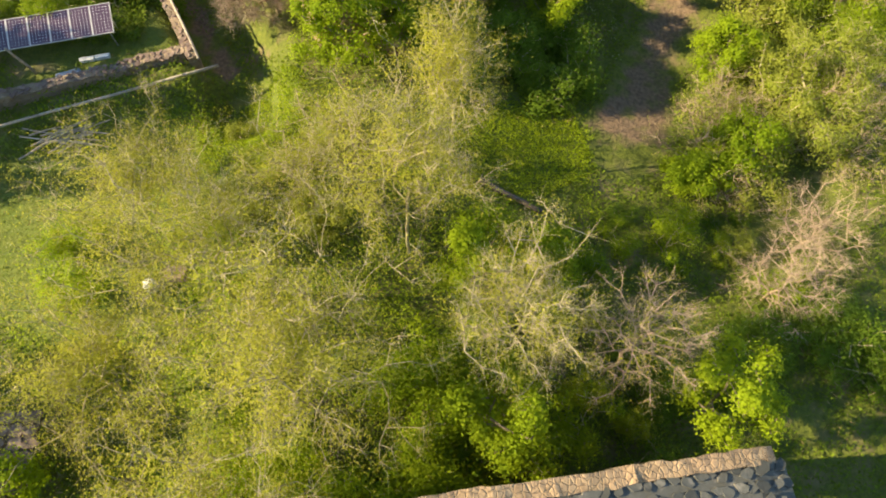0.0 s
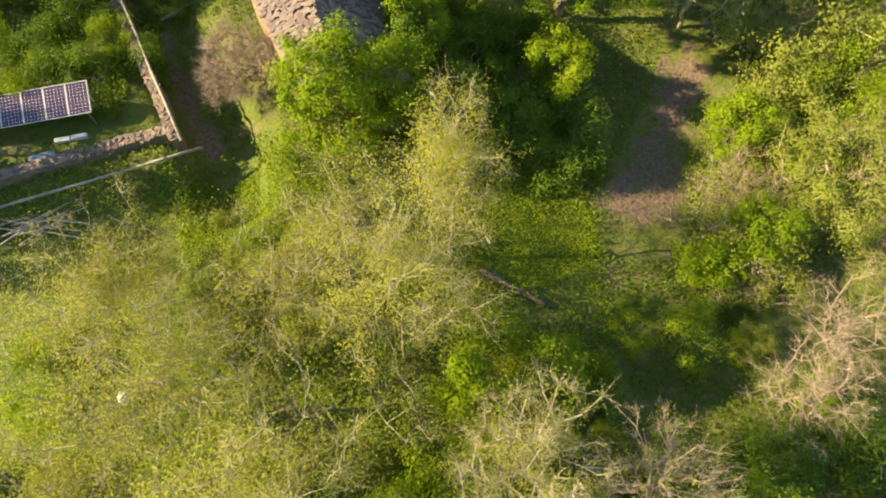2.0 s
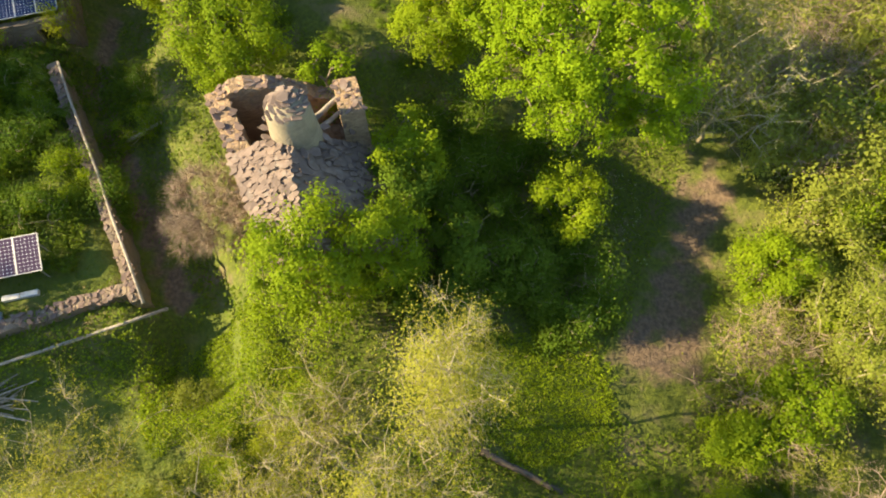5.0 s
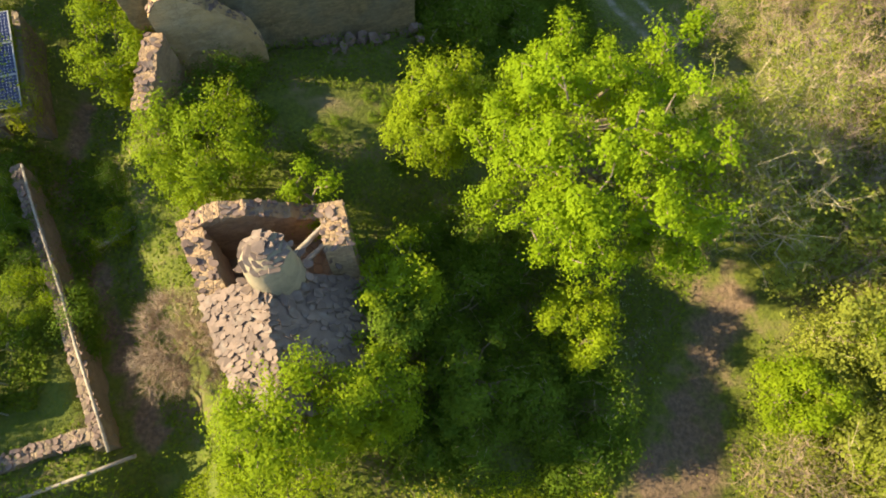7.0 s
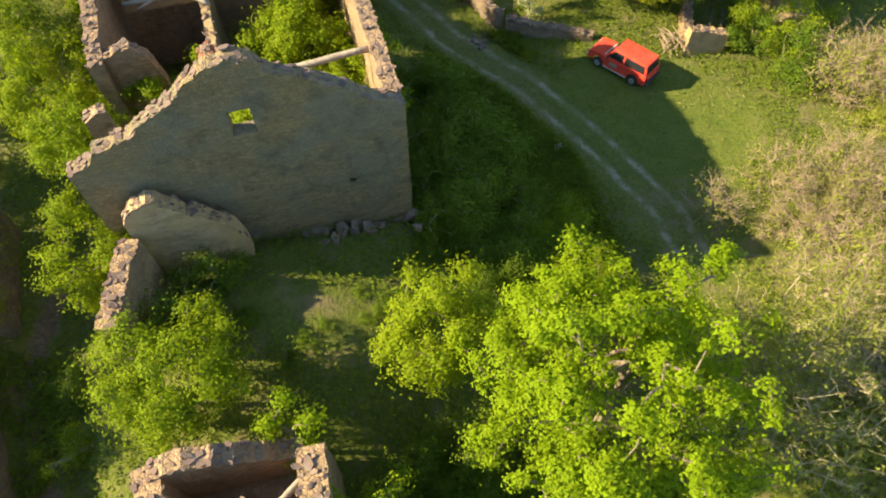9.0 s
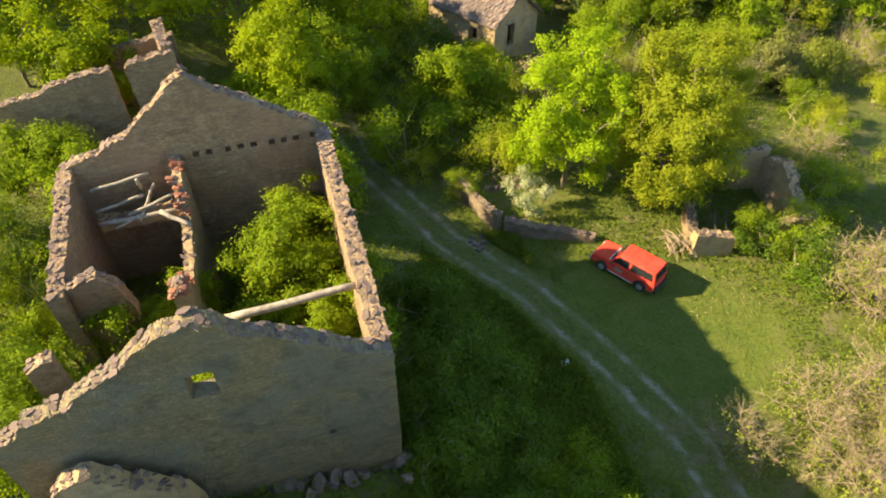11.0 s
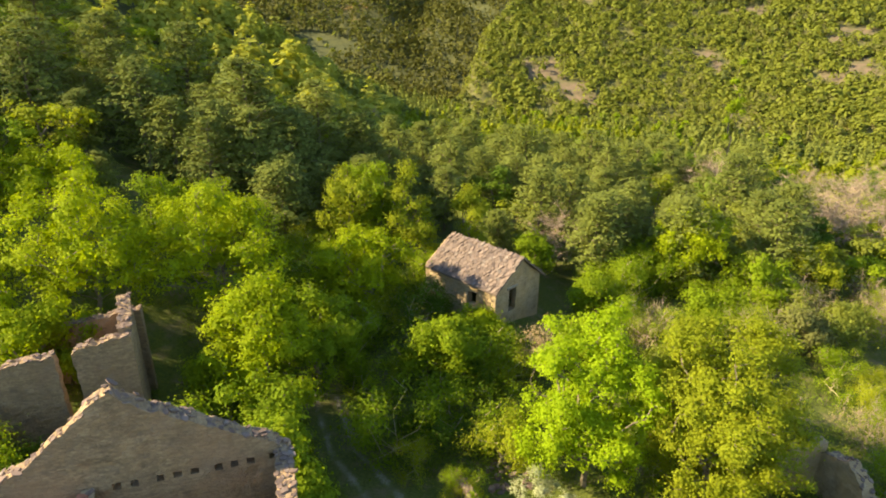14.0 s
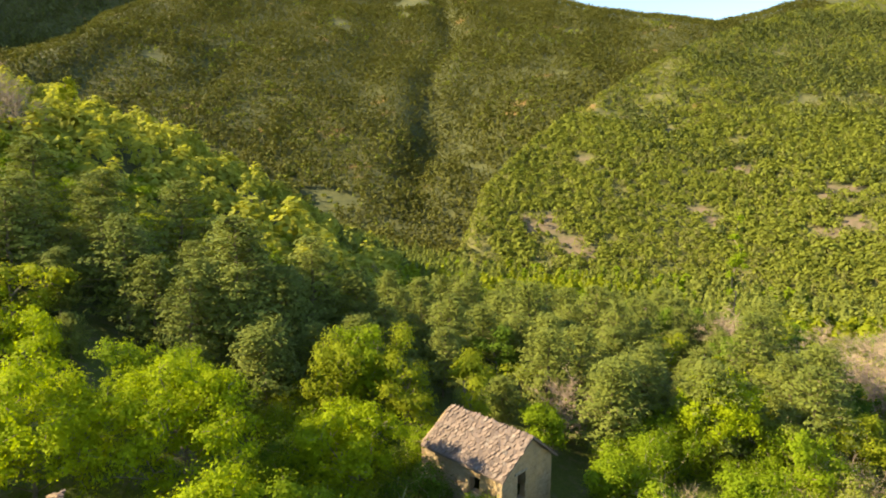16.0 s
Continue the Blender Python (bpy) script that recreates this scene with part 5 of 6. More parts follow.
# trees behind the ruins
# seeds 224 and 231 behind the back gable are added to shade the lawn
for x, y, top, r, s, n, lf in ((-15.9, 78.2, 15.0, 5.0, 171, 480, M_FRESH), (-24.0, 75.2, 15.2, 4.9, 172, 480, M_FRESH), (-6.9, 58.3, 10.4, 1.9, 224, 220, M_SPRING), (-5.9, 57.7, 8.8, 1.5, 231, 160, M_SPRING), (-24.5, 67.6, 11.4, 2.6, 221, 200, M_FRESH), (-29.5, 69.5, 12.0, 3.4, 222, 260, M_FRESH), (-34.0, 75.0, 12.5, 4.6, 189, 380, M_FRESH), (-21.5, 85.0, 13.0, 4.4, 190, 360, M_SPRING), (-8.4, 73.6, 8.6, 3.4, 173, 320, M_SPRING), (-8.5, 91.0, 12.5, 3.6, 174, 260, M_OCHRE), (-5.8, 81.4, 10.2, 4.0, 175, 400, M_FRESH), (-9.6, 64.4, 8.4, 2.6, 201, 260, M_SPRING), (-10.6, 69.4, 11.8, 3.4, 202, 360, M_FRESH), (-13.0, 62.0, 7.4, 2.4, 203, 180, M_SPRING), (1.0, 74.5, 6.6, 2.2, 204, 170, M_SPRING), (3.4, 79.4, 4.6, 1.5, 229, 130, M_FRESH), (6.0, 78.6, 3.0, 1.3, 230, 110, M_BUSH), (14.0, 84.0, 5.0, 3.0, 205, 220, M_SPRING), (33.0, 83.0, 3.0, 3.4, 206, 240, M_OLIVE), (25.0, 93.0, 8.4, 3.8, 207, 320, M_FRESH), (30.4, 88.4, 5.0, 3.0, 227, 240, M_SPRING), (30.6, 80.6, 3.6, 2.6, 228, 220, M_HILLGREY), (37.0, 93.0, 4.6, 3.2, 208, 220, M_OCHRE), (-7.0, 92.0, 14.2, 3.2, 209, 280, M_SPRING), (12.0, 77.0, 4.4, 2.4, 210, 180, M_SPRING), (18.0, 74.0, 4.2, 2.6, 211, 190, M_OLIVE),
                               (-2.5, 90.5, 13.4, 2.8, 176, 200, M_OCHRE), (2.9, 92.3, 11.0, 2.0, 177, 140, M_OCHRE), (-8.6, 59.6, 6.4, 2.0, 212, 190, M_SPRING), (-11.6, 59.6, 7.4, 2.1, 213, 170, M_SPRING), (-20.5, 57.5, 7.4, 2.5, 214, 220, M_SPRING), (-17.5, 59.6, 6.8, 2.0, 215, 160, M_SPRING), (-24.5, 60.0, 7.6, 2.4, 216, 200, M_SPRING), (-0.5, 74.5, 6.5, 2.4, 179, 170, M_SPRING), (9.0, 90.0, 7.0, 2.0, 180, 140, M_SPRING),
                               (19.0, 92.0, 3.4, 3.0, 181, 200, M_SPRING), (24.0, 84.0, 3.5, 3.0, 182, 200, M_SPRING), (-13.5, 69.5, 7.0, 2.4, 183, 160, M_SPRING), (-23.0, 69.0, 9.0, 2.4, 184, 170, M_SPRING), (28.5, 103.0, 3.2, 3.2, 185, 200, M_SPRING), (-39.0, 80.0, 15.5, 4.6, 217, 360, M_FRESH), (-45.0, 88.0, 17.5, 4.4, 218, 300, M_SPRING), (-33.0, 86.0, 15.0, 4.4, 219, 320, M_FRESH), (-53.0, 95.0, 21.0, 4.4, 220, 260, M_SPRING)):
    broad_tree(x, y, top, r, s, lf, "leafy tree at the edge of the woodland", "woodland_tree", crown=0.82, clumps=n, leaves=56, size=0.2, spread=0.36, trunk_r=0.16, group="leafy trees behind the ruins", cut=-0.9, sides=4, step=0.8, lobes=0.5)

# trees outside the view, added for the shade they throw eastward
for x, y, top, r, s in ((-29.5, 16.0, 12.5, 3.0, 191), (-33.0, 21.5, 13.5, 3.2, 192), (-32.0, 30.0, 14.5, 3.4, 193), (-30.0, 36.0, 13.0, 3.2, 194), (-27.0, 42.0, 12.0, 3.0, 195), (-27.5, 50.0, 10.0, 3.4, 196), (-26.0, 3.0, 12.0, 3.0, 198), (-14.5, -6.0, 13.0, 3.2, 199), (-25.5, 18.6, 11.6, 3.0, 223), (-27.6, 31.5, 13.0, 3.0, 226)):
    broad_tree(x, y, top, r, s, M_SPRING, "tall leafy tree out of view, added to shade the garden", "tall_tree", crown=0.85, clumps=230, leaves=36, size=0.22, spread=0.34, trunk_r=0.16, group="trees west of the garden", cut=-0.9, sides=4, step=0.8)

broad_tree(8.0, 76.3, 5.0, 1.7, 186, M_DRY, "brown half-bare bush before the stone house", "bare_bush", crown=0.95, clumps=100, leaves=6, size=0.14, spread=0.3, bark=M_PINKTWIG, trunk_r=0.06, twigs=7, twig_len=0.7, shell=1.8, cut=-0.9, category="bush")
broad_tree(-76.0, 168.0, 44.0, 2.0, 187, M_OCHRE, "narrow yellow-green poplar on the wooded spur", "poplar_tree", crown=0.95, clumps=130, leaves=30, size=0.36, spread=0.42, trunk_r=0.2, cut=-0.95, sides=3, step=1.5)
broad_tree(66.0, 178.0, 13.0, 1.8, 188, M_SPRING, "narrow green poplar in the valley", "poplar_tree", crown=0.95, clumps=110, leaves=30, size=0.36, spread=0.42, trunk_r=0.2, cut=-0.95, sides=3, step=1.5)

# ---- shrubs, six kinds copied about ----
kinds = []
for k, (lf, lab, h, r) in enumerate(((M_OLIVE, "dense olive green thorn shrub on rough ground", 2.6, 1.9), (M_OLIVE, "loose olive green thorn shrub on rough ground", 2.0, 1.5), (M_SPRING, "bright green leafy shrub on rough ground", 2.4, 1.6), (M_BUSH, "dark green leafy shrub in the shade", 1.8, 1.5), (M_BUSH, "low dark green shrub in the shade", 1.2, 1.3), (M_OCHRE, "yellow green young shrub on rough ground", 2.2, 1.4))):
    kinds.append(broad_tree(40 + 4 * k, 30, h, r, 200 + k, lf, lab, ("thorn_shrub", "thorn_shrub", "leafy_shrub", "dark_shrub", "dark_shrub", "young_shrub")[k], crown=0.98, clumps=84, leaves=54, size=0.078, spread=0.26, trunk_r=0.04, group="shrubs", cut=-0.9, z0=0.15, category="shrub", sides=3, step=0.9, bark=M_PALEBARK))
kinds.append(broad_tree(64, 30, 2.4, 1.8, 206, M_OLIVE, "half-bare greyish pink thorn shrub on rough ground", "bare_shrub", crown=0.98, clumps=80, leaves=5, size=0.09, spread=0.3, trunk_r=0.04, group="shrubs", cut=-0.9, z0=0.15, category="shrub", sides=3, step=0.9, bark=M_PINKTWIG, twigs=10, twig_len=0.7, twig_w=0.022))
rs = random.Random(17)
plan = []


def scatter(n, x0, x1, y0, y1, which, lo=0.7, hi=1.3, keep=lambda x, y: True):
    done = 0
    while done < n:
        x, y = rs.uniform(x0, x1), rs.uniform(y0, y1)
        hu, hv = (x + 1.1) * 0.956 + (y - 42) * 0.292, -(x + 1.1) * 0.292 + (y - 42) * 0.956
        built = math.hypot(x - 3.6, y - 18) < 3.2 or 52 < y < 58 and 14 < x < 24 or -13.5 < hu < 0.6 and -2.0 < hv < 16 or 32.5 < y < 40 and -12.5 < x < -5 or 20.0 < y < 30 and -11 < x < -1.5 or 52 < y < 61 and 8 < x < 17.5 or 57.5 < y < 62.5 and 16 < x < 24
        if not keep(x, y) or abs(float(lateral(x, y, ROAD)[0])) < 2.2 or built:
            if rs.random() < 0.98:
                continue
            done += 1
            continue
        plan.append((x, y, rs.choice(which), rs.uniform(lo, hi)))
        done += 1


scatter(48, 18.5, 40, 34, 56, (0, 6, 6, 1, 6, 6), 0.9, 1.6)
scatter(14, 17, 24, 26, 40, (6, 6, 0, 1), 0.9, 1.6)
scatter(28, 13.5, 24, 14, 30, (0, 1, 2, 6, 6), 0.8, 1.5, lambda x, y: x > 12.5 + 0.25 * (y - 14))
scatter(8, 9, 17, 10, 15, (4, 2, 1), 0.5, 0.9)
# dense dark shrubs; their leaf colour stands for shade over this ground
scatter(20, 8, 21, 0, 9, (3, 3, 4), 0.8, 1.3)
scatter(24, -2, 12, 0, 9, (5, 2, 2, 3), 0.7, 1.5)
scatter(26, -16, 3, -2, 12, (2, 2, 5), 0.8, 1.5)
scatter(34, -2.5, 7.5, 19, 31, (3, 3, 4), 0.6, 1.2)
scatter(20, -30, -17.5, 30, 62, (2, 3, 5), 0.8, 1.6)
scatter(64, -14, 22, 63, 92, (2, 3, 5, 2), 0.9, 2.0, lambda x, y: not (2 < x < 10 and 78 < y < 90))
scatter(58, 15, 50, 63, 96, (6, 2, 5, 2), 0.9, 1.7)
scatter(8, -4.9, 1, 33.5, 40, (4, 4), 0.45, 0.75)
scatter(12, 1, 8, 30, 44, (3, 3, 2), 0.7, 1.3)
scatter(22, -0.8, 5.5, 37, 54, (3, 3, 4), 0.7, 1.3, lambda x, y: x < 5 - 0.3 * (y - 42))
scatter(9, -10.5, -3, 12, 18, (2, 5, 1), 0.5, 0.9)
scatter(22, -0.6, 4.6, 42, 57, (4, 3, 3), 0.8, 1.5, lambda x, y: x < 5.2 - 0.32 * (y - 42))
scatter(9, 1, 12, 7, 13, (5, 2, 2), 0.6, 1.0)
scatter(26, -25, -15.0, 23, 35, (2, 3, 3, 2), 0.5, 1.0, lambda x, y: math.hypot(x + 16.3, y - 22.3) > 2.8 and math.hypot(x + 18.8, y - 35.9) > 3)
for k in range(16):
    x = rs.uniform(-8.0, 0.5)
    plan.append((x, 40.6 + 0.305 * (x + 1.1) - rs.uniform(0.2, 5.2), 4, rs.uniform(0.45, 0.75)))
plan += [(-10.3, 34.7, 3, 1.2), (-10.0, 36.0, 4, 1.1), (-9.4, 37.0, 3, 1.0), (22.6, 56.8, 3, 1.5), (21.2, 58.9, 2, 1.2), (23.6, 59.0, 2, 1.3)]
first = set()
for x, y, k, s in plan:
    m = pose(x, y, gz(x, y) - 0.08, 0, 0, rs.uniform(0, 360)) @ Matrix.Diagonal((s, s, s * rs.uniform(0.85, 1.15), 1))
    if k in first:
        copy_thing(kinds[k], m)
    else:
        first.add(k)
        kinds[k].matrix_basis = m

# ---- the woodland ----
pines = [pine_tree(-60 - 5 * k, 120, 12.0 + k, 300 + k, 3.5 + 0.25 * k) for k in range(4)]
wood_kinds = [broad_tree(-80 - 8 * k, 130, 9.0, 3.0, 320 + k, lf, "leafy tree in the mixed woodland", "woodland_tree", crown=0.85, clumps=110, leaves=25, size=0.34, spread=0.42, trunk_r=0.14, group="leafy trees of the woodland", cut=-0.9, z0=0.15, sides=3, step=1.3, lobes=0.5)
              for k, lf in enumerate((M_SPRING, M_OCHRE, M_BUSH, M_OLIVE))]
grey_kind = broad_tree(60, 120, 9.5, 3.0, 331, M_OLIVE, "grey leafless tree in the woodland", "bare_tree", crown=0.85, clumps=110, leaves=0, bark=M_PINKTWIG, trunk_r=0.10, twigs=16, twig_len=1.3, twig_w=0.04, cut=-0.9, z0=0.15, group="bare trees of the woodland", tip_r=0.03, sides=3, step=1.2)
used = set()
rf_ = random.Random(23)
spots = []
tries = 0
while len(spots) < 400 and tries < 60000:
    tries += 1
    y = 70 + 80 * rf_.random()
    half = 0.84 * (y - 36)
    x = rf_.uniform(-half, half)
    if y < 97 and -14 < x < 12 or (x > 11 and y < 92) or y < 92 and -38 < x < 0 or y < 76:
        continue
    gap = 3.3 + 0.014 * (y - 80)
    if any((x - a) ** 2 + (y - b) ** 2 < gap * gap for a, b in spots):
        continue
    spots.append((x, y))


def kind_at(x, y, rnd):
    piney = 0.42 + 0.5 * float(wavy(x, y, 26, 12)) + (0.45 if x < -14 and y < 130 else 0) + (0.35 if -5 < x < 40 and y < 170 else -0.2)
    if rnd.random() < piney:
        return 1 if x < -24 and y > 128 else 0
    return 2 if rnd.random() < 0.05 and x > 12 or rnd.random() < 0.03 else 1


# the tall pines behind the leafy trees, by the height of their tops, and the bare trees
tall_pines = [(-30.7, 100.0, 21.5), (-38.0, 104.0, 21.7), (-25.8, 104.0, 19.8), (-18.5, 97.0, 18.3), (-39.5, 95.0, 19.0), (-14.7, 91.5, 15.3), (-26.6, 97.0, 17.6), (-31.0, 91.0, 17.2), (-20.5, 90.5, 14.5), (-16.2, 118.0, 16.0), (-5.8, 115.0, 13.7), (6.3, 96.0, 11.1), (11.0, 100.0, 10.0), (21.0, 112.0, 8.9), (28.3, 108.0, 7.9), (32.0, 106.0, 8.5), (15.0, 104.0, 9.0), (0.5, 104.0, 11.5)]
bare_trees = [(43.0, 107.0, 1.2), (50.0, 109.0, 1.35), (47.0, 103.0, 1.1), (-74.0, 148.0, 1.5), (-80.0, 153.0, 1.6), (-86.0, 158.0, 1.6), (12.0, 96.0, 0.9)]
spots = [(x, y) for x, y in spots if all(math.hypot(x - a, y - b) > 3.4 for a, b, _ in tall_pines + bare_trees)]
chosen = {(x, y): (0, top) for x, y, top in tall_pines} | {(x, y): (2, size) for x, y, size in bare_trees}
for x, y in spots + list(chosen):
    k, given = chosen.get((x, y), (kind_at(x, y, rf_) if y > 92 else 1, None))
    if given and k == 0:
        proto = rf_.choice(pines)
        h = (given - gz(x, y)) / 13.4
    elif given:
        proto, h = grey_kind, given
    elif k == 0:
        proto, h = rf_.choice(pines), rf_.uniform(0.75, 1.15) * (0.95 if x < -14 and y < 125 else 0.8)
    elif k == 2:
        proto, h = grey_kind, rf_.uniform(0.8, 1.2)
    else:
        proto, h = rf_.choice(wood_kinds[:2] if x < -24 else wood_kinds), rf_.uniform(0.75, 1.1)
    m = pose(x, y, gz(x, y) - 0.2, rf_.uniform(-3, 3), rf_.uniform(-3, 3), rf_.uniform(0, 360)) @ (Matrix.Diagonal((h * 1.1, h * 1.1, h * rf_.uniform(0.92, 1.04), 1)) if k == 0 else Matrix.Diagonal((h, h, h * rf_.uniform(0.78, 0.95), 1)))
    if proto.name in used:
        copy_thing(proto, m)
    else:
        used.add(proto.name)
        proto.matrix_basis = m


# ---- woods on the hillsides ----
def far_trees(name, mat, n, area, seed, r0, r1, tall, label, keep, k=12, leafy=0.6):
    """Trees too many to count: each a clump of leaf sprays on a crown shape."""
    rng = np.random.default_rng(seed)
    x = rng.uniform(area[0], area[1], n)
    y = rng.uniform(area[2], area[3], n)
    ok = keep(x, y, rng)
    x, y = x[ok], y[ok]
    z = ground_z(x, y)
    r = rng.uniform(r0, r1, len(x)) * (0.85 + 0.25 * wavy(x, y, 25, seed))
    h = r * tall * rng.uniform(0.8, 1.3, len(x))
    d = rng.normal(size=(len(x), k, 3))
    d /= np.linalg.norm(d, axis=2, keepdims=True)
    d[:, :, 2] = np.abs(d[:, :, 2]) * 1.5 - 0.5
    taper = 1 - (0.75 if tall > 2 else 0.2) * np.clip(d[:, :, 2:3] + 0.3, 0, 1)
    wide = d[:, :, :2] * taper * r[:, None, None]
    c = np.concatenate([wide, d[:, :, 2:3] * (h * 0.5)[:, None, None]], 2) * rng.uniform(0.7, 1.05, (len(x), k, 1)) + np.stack([x, y, z + h * 0.5], -1)[:, None]
    nrm = d + rng.normal(size=d.shape) * 0.35 + np.array([0, 0, 0.45])
    nrm /= np.linalg.norm(nrm, axis=2, keepdims=True)
    t = np.cross(nrm, rng.normal(size=d.shape))
    t /= np.linalg.norm(t, axis=2, keepdims=True)
    s = np.cross(nrm, t)
    w = (r * leafy)[:, None, None]
    q = np.stack([c - t * w + s * w * 0.7, c + t * w, c - t * w * 0.6 - s * w * 0.8], 2).reshape(-1, 3, 3)
    return tagged(part(name, quads_mesh(name, q), mat), label, "woods", kind="stuff")


def east_side(x, y):
    e = east_z(x, y)
    return (e > -12.6) & (e > np.where(y > 250, far_z(x, y), -14.0))


inside = lambda x, y: np.abs(x / np.clip(y - 36, 1, 1e5)) < 0.80
far_trees("valley_pines", M_PINE, 6000, (-170, 170, 146, 262), 15, 1.3, 2.1, 3.4, "pines of the valley woodland", lambda x, y, g: ~east_side(x, y) & inside(x, y) & (wavy(x, y, 26, 12) + 0.5 * g.random(len(x)) > -0.05) & ((x > -22) | (y > 215)), 70, 0.27)
far_trees("valley_trees", M_OCHRE, 2600, (-170, 170, 146, 262), 16, 1.6, 2.8, 2.2, "yellow-green trees of the valley woodland", lambda x, y, g: ~east_side(x, y) & inside(x, y) & (wavy(x, y, 26, 12) + 0.5 * g.random(len(x)) < 0.3) & ((x > -22) | (y > 205)), 80, 0.24)
far_trees("crest_trees", M_CREST, 560, (-150, -12, 138, 216), 18, 2.8, 4.2, 2.0, "bright yellow-green trees along the wooded spur", lambda x, y, g: inside(x, y), 120, 0.19)
far_trees("valley_leafy_trees", M_SPRING, 1500, (-170, 170, 140, 262), 17, 1.5, 2.6, 2.0, "green trees of the valley woodland", lambda x, y, g: ~east_side(x, y) & inside(x, y) & ((x > -22) | (y > 205)), 80, 0.24)
far_trees("hill_grey_scrub", M_HILLGREY, 20000, (0, 480, 170, 620), 11, 1.0, 2.0, 1.9, "grey-green bushes on the eastern hillside", lambda x, y, g: east_side(x, y) & inside(x, y) & (wavy(x, y, 17, 39) > -0.4) & (bare_at(x, y) < 0.4), 34, 0.22)
far_trees("hill_scrub", M_SCRUB, 36000, (0, 480, 170, 620), 5, 1.0, 2.3, 1.7, "yellow-green scrub on the eastern hillside", lambda x, y, g: east_side(x, y) & inside(x, y) & (wavy(x, y, 22, 31) + 0.8 * wavy(x, y, 9, 32) > -0.8) & (bare_at(x, y) < 0.22 + 0.85 * g.random(len(x))), 40, 0.22)
far_trees("slope_scrub", M_SCRUB, 16000, (10, 300, 150, 350), 9, 1.2, 2.5, 1.5, "yellow-green bushes on the lower hillside", lambda x, y, g: east_side(x, y) & inside(x, y) & (wavy(x, y, 11, 75) + 0.5 * wavy(x, y, 30, 37) > -0.6) & (bare_at(x, y) < 0.22 + 0.85 * g.random(len(x))), 22, 0.34)
far_trees("hill_pines", M_DARKPINE, 20000, (0, 420, 170, 530), 6, 1.1, 2.1, 2.8, "dark pines among the hillside scrub", lambda x, y, g: east_side(x, y) & inside(x, y) & (wavy(x, y, 13, 33) + 0.5 * wavy(x, y, 45, 38) + 0.004 * (y - 300) + 0.003 * (x - 90) > 0.25) & (bare_at(x, y) < 0.5), 16, 0.42)
far_trees("far_woods", M_FAR, 200000, (-640, 400, 262, 980), 7, 1.0, 1.9, 3.6, "dark conifer woods on the far hillside", lambda x, y, g: ~east_side(x, y) & inside(x, y) & (wavy(x * 0.8 + y * 0.4, y * 0.35, 16, 34) + 0.5 * wavy(x, y, 55, 36) > -1.1 + 0.0016 * np.clip(y - 480, 0, 300)), 6, 0.55)
# the dark needle colour here also stands for the mountain's shade
far_trees("mountain_woods", M_DARKPINE, 16000, (-900, -380, 860, 1250), 10, 2.0, 3.6, 3.0, "dark woods on the shaded mountain", lambda x, y, g: inside(x, y), 6, 0.6)
far_trees("far_scrub", M_SCRUB, 13000, (-560, 400, 262, 800), 8, 1.2, 2.4, 1.6, "lighter broadleaf trees on the far hillside", lambda x, y, g: ~east_side(x, y) & inside(x, y) & (wavy(x, y, 50, 35) > 0.0), 14, 0.5)

# ---- weeds and grass on the ground ----
def weeds(name, mat, n, area, seed, length, width, lift, up, label, keep):
    rng = np.random.default_rng(seed)
    x, y = rng.uniform(area[0], area[1], n), rng.uniform(area[2], area[3], n)
    ok = keep(x, y, rng)
    x, y = x[ok], y[ok]
    h = lift * rng.random(len(x)) * (0.7 + 0.5 * wavy(x, y, 1.6, seed))
    c = np.stack([x, y, ground_z(x, y) + 0.03 + np.clip(h, 0, 9)], -1)
    return tagged(part(name, quads_mesh(name, leaf_quads(c, 0.02, 1, length, width, rng, up=up)), mat), label, "plants", kind="stuff")


free = lambda x, y: (np.abs(lateral(x, y, ROAD)[0]) > 1.7)
weeds("undergrowth", M_WEED, 300000, (-26, 34, -2, 82), 41, 0.15, 0.09, 0.5, 0.7, "low green undergrowth between the shrubs", lambda x, y, g: free(x, y) & (bare_at(x, y) < 0.35) & (lawn_at(x, y) < 0.5) & (wavy(x, y, 4, 44) > -0.45))
weeds("grass", M_GRASS, 150000, (-26, 34, 0, 64), 42, 0.16, 0.035, 0.08, 0.05, "short spring grass", lambda x, y, g: (lawn_at(x, y) > 0.3) & (np.abs(np.abs(lateral(x, y, ROAD)[0]) - 0.78) > 0.3))
weeds("tall_grass", M_WEED, 90000, (-1, 11, 40, 60), 45, 0.26, 0.06, 0.7, 0.25, "tall shaded grass east of the ruin", lambda x, y, g: free(x, y) & (x < 9.5 - 0.25 * (y - 44)))
weeds("nettles", M_SPRING, 42000, (-20, 8, -1, 20), 50, 0.13, 0.07, 0.45, 0.8, "bright green nettles under the pale trees", lambda x, y, g: (wavy(x, y, 3.0, 51) > -0.1) & (lawn_at(x, y) < 0.8))
weeds("garden_weeds", M_WEED, 30000, (-26, -15.5, 22.5, 35), 52, 0.16, 0.09, 0.7, 0.6, "tall green weeds in the walled garden", lambda x, y, g: wavy(x, y, 2.2, 53) > -0.35)
weeds("bright_grass", M_SPRING, 60000, (-12, 8.5, 13.5, 22), 54, 0.13, 0.05, 0.14, 0.45, "lush bright green grass in the sunny clearings", lambda x, y, g: (np.hypot(x - 4.2, (y - 18) * 1.15) < 3.5 + 0.6 * wavy(x, y, 1.2, 55)) | (np.hypot(x + 8.6, y - 17.8) < 3.0 + 0.8 * wavy(x, y, 1.4, 56)))
